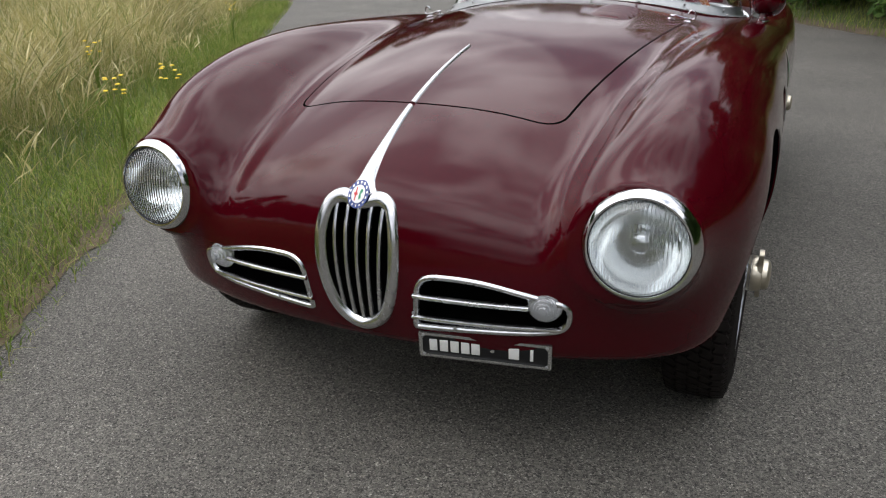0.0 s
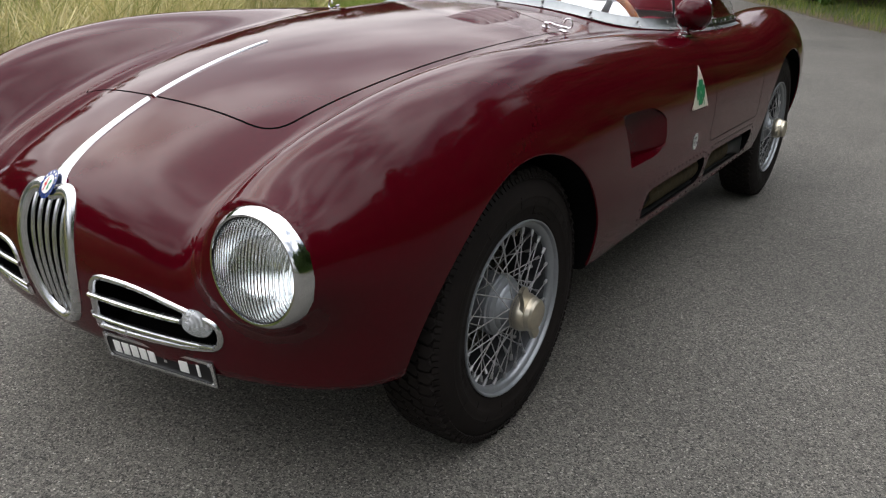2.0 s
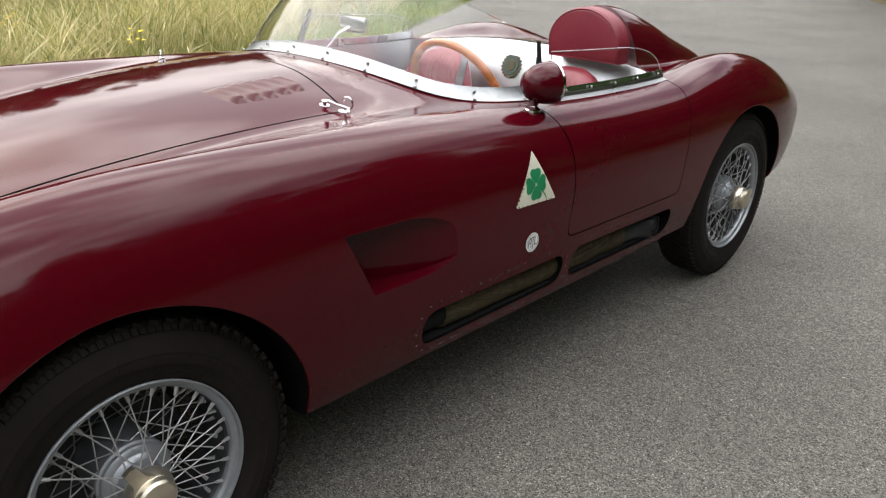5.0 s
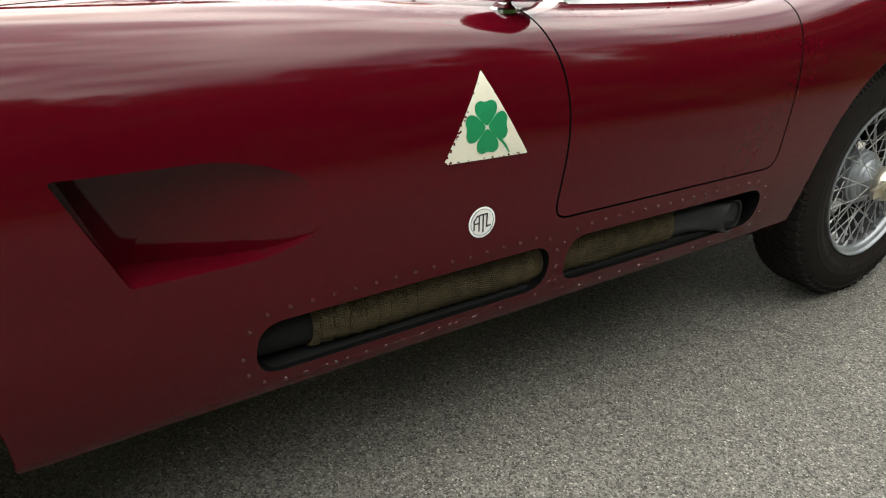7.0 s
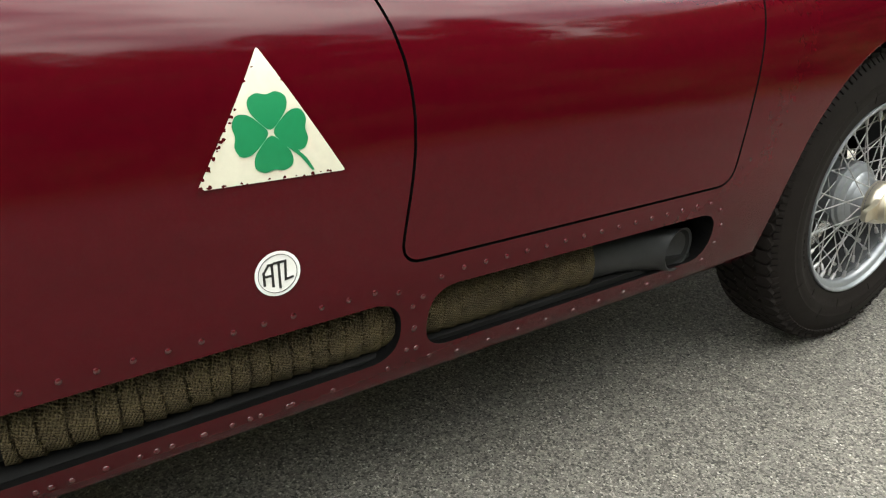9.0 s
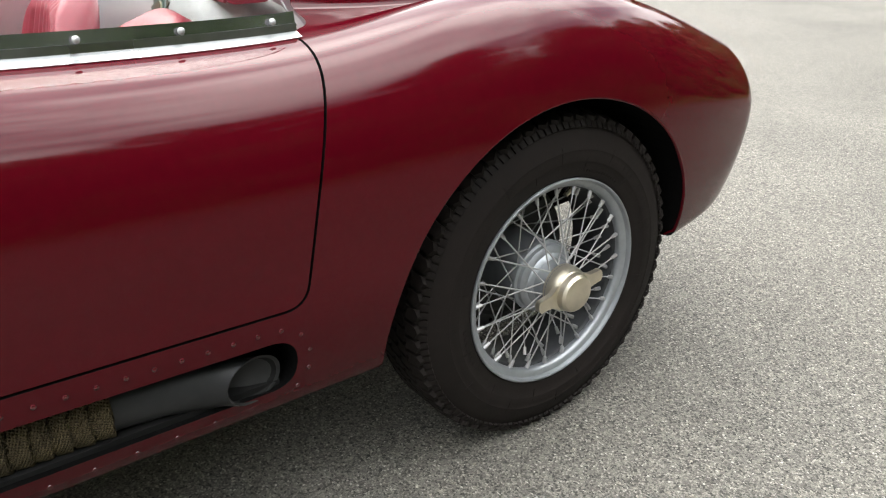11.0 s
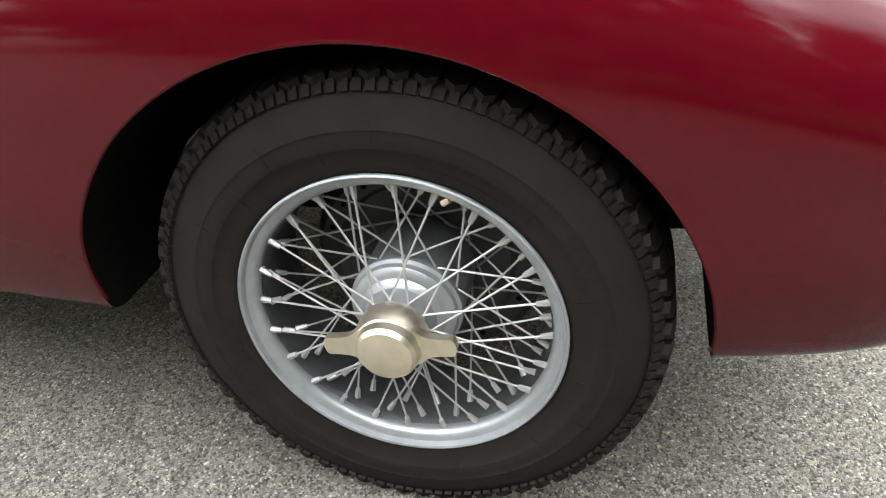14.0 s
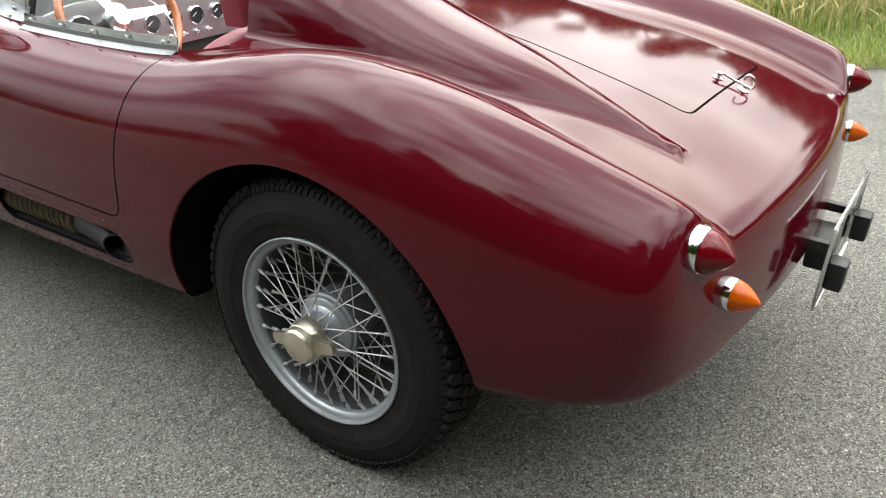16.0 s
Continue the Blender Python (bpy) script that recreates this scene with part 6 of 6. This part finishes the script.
def bush(seed, wide, high):
    r = random.Random(seed)
    cs, rs = [], []
    for k in range(26):
        a, d = r.uniform(0, 6.28), wide * math.sqrt(r.random()) * 0.8
        cs.append((d * math.cos(a), d * math.sin(a), high * r.uniform(0.15, 0.85) * (1 - 0.4 * d / wide)))
        rs.append(r.uniform(0.16, 0.32))
    b = tagged(new("bush"), "dense dark green bush on the bank", "bush", "bushes on the bank")
    stems = [tube([(0, 0, -0.1), tuple(np.array(c) * 0.6), c], [0.03, 0.015, 0.006], 5) for c in cs[::4]]
    part("stem", join(stems), BARK, b)
    v, q = leaf_cloud(cs, rs, 4200, 0.055, seed, 0.9)
    part("leaves", cloud_mesh("leaves", v, q, FERN), None, b)
    return b


bushes = [bush(61 + k, 1.0, h) for k, h in enumerate((1.5, 2.2))]
used = set()
for i, v in enumerate(np.r_[np.arange(-12, 34, 1.15), np.arange(-16, 40, 1.5)]):
    k = i % 2
    # unseen enlarged back row, added to block sky below the crowns in paint reflections
    tall_row = i >= 40
    u = LANE + (3.4 if tall_row else 0.75) + rt.uniform(0, 0.7)
    m = Matrix.Translation(across(u, v + rt.uniform(-0.4, 0.4), 0.3 if tall_row else 0.05)) @ Matrix.Rotation(rt.uniform(0, 6.28), 4, "Z") @ Matrix.Scale(2.3 if tall_row else 1, 4)
    if k not in used:
        used.add(k)
        bushes[k].matrix_basis = m
    else:
        copy_thing(bushes[k], m)


def ragwort(seed):
    """A wild plant with a flat head of small yellow flowers."""
    r = random.Random(seed)
    f = tagged(new("ragwort"), "wild plant with a flat head of yellow flowers", "wildflower", "yellow wildflowers in the verge")
    stems, heads = [], []
    for k in range(9):
        tip = Vector((r.uniform(-0.06, 0.06), r.uniform(-0.06, 0.06), 0.45 + r.uniform(-0.04, 0.05)))
        stems.append(tube([(0, 0, 0), (tip.x * 0.2, tip.y * 0.2, 0.26), tuple(tip)], [0.004, 0.003, 0.0015], 5))
        heads.append(lathe([(0.0, 0.0), (0.002, 0.014), (0.006, 0.011), (0.008, 0.0)], 9, "z"))
        bmesh.ops.translate(heads[-1], vec=tip, verts=heads[-1].verts)
    for b in stems:
        part("stem", b, LUSH, f)
    for h in heads:
        part("flower", h, YELLOW, f)
    return f


first = ragwort(5)
for i, (x, y, z) in enumerate(((-3.75, 2.2, 0.03), (-2.47, 1.14, 0.0), (-2.52, 1.60, 0.0), (-5.2, 5.6, 0.05), (-4.97, 1.76, 0.06), (-6.4, 3.0, 0.06), (-7.0, 6.5, 0.06))):
    m = Matrix.Translation((x, y, z)) @ Matrix.Rotation(i * 1.3, 4, "Z")
    if i == 0:
        first.matrix_basis = m
    else:
        copy_thing(first, m)
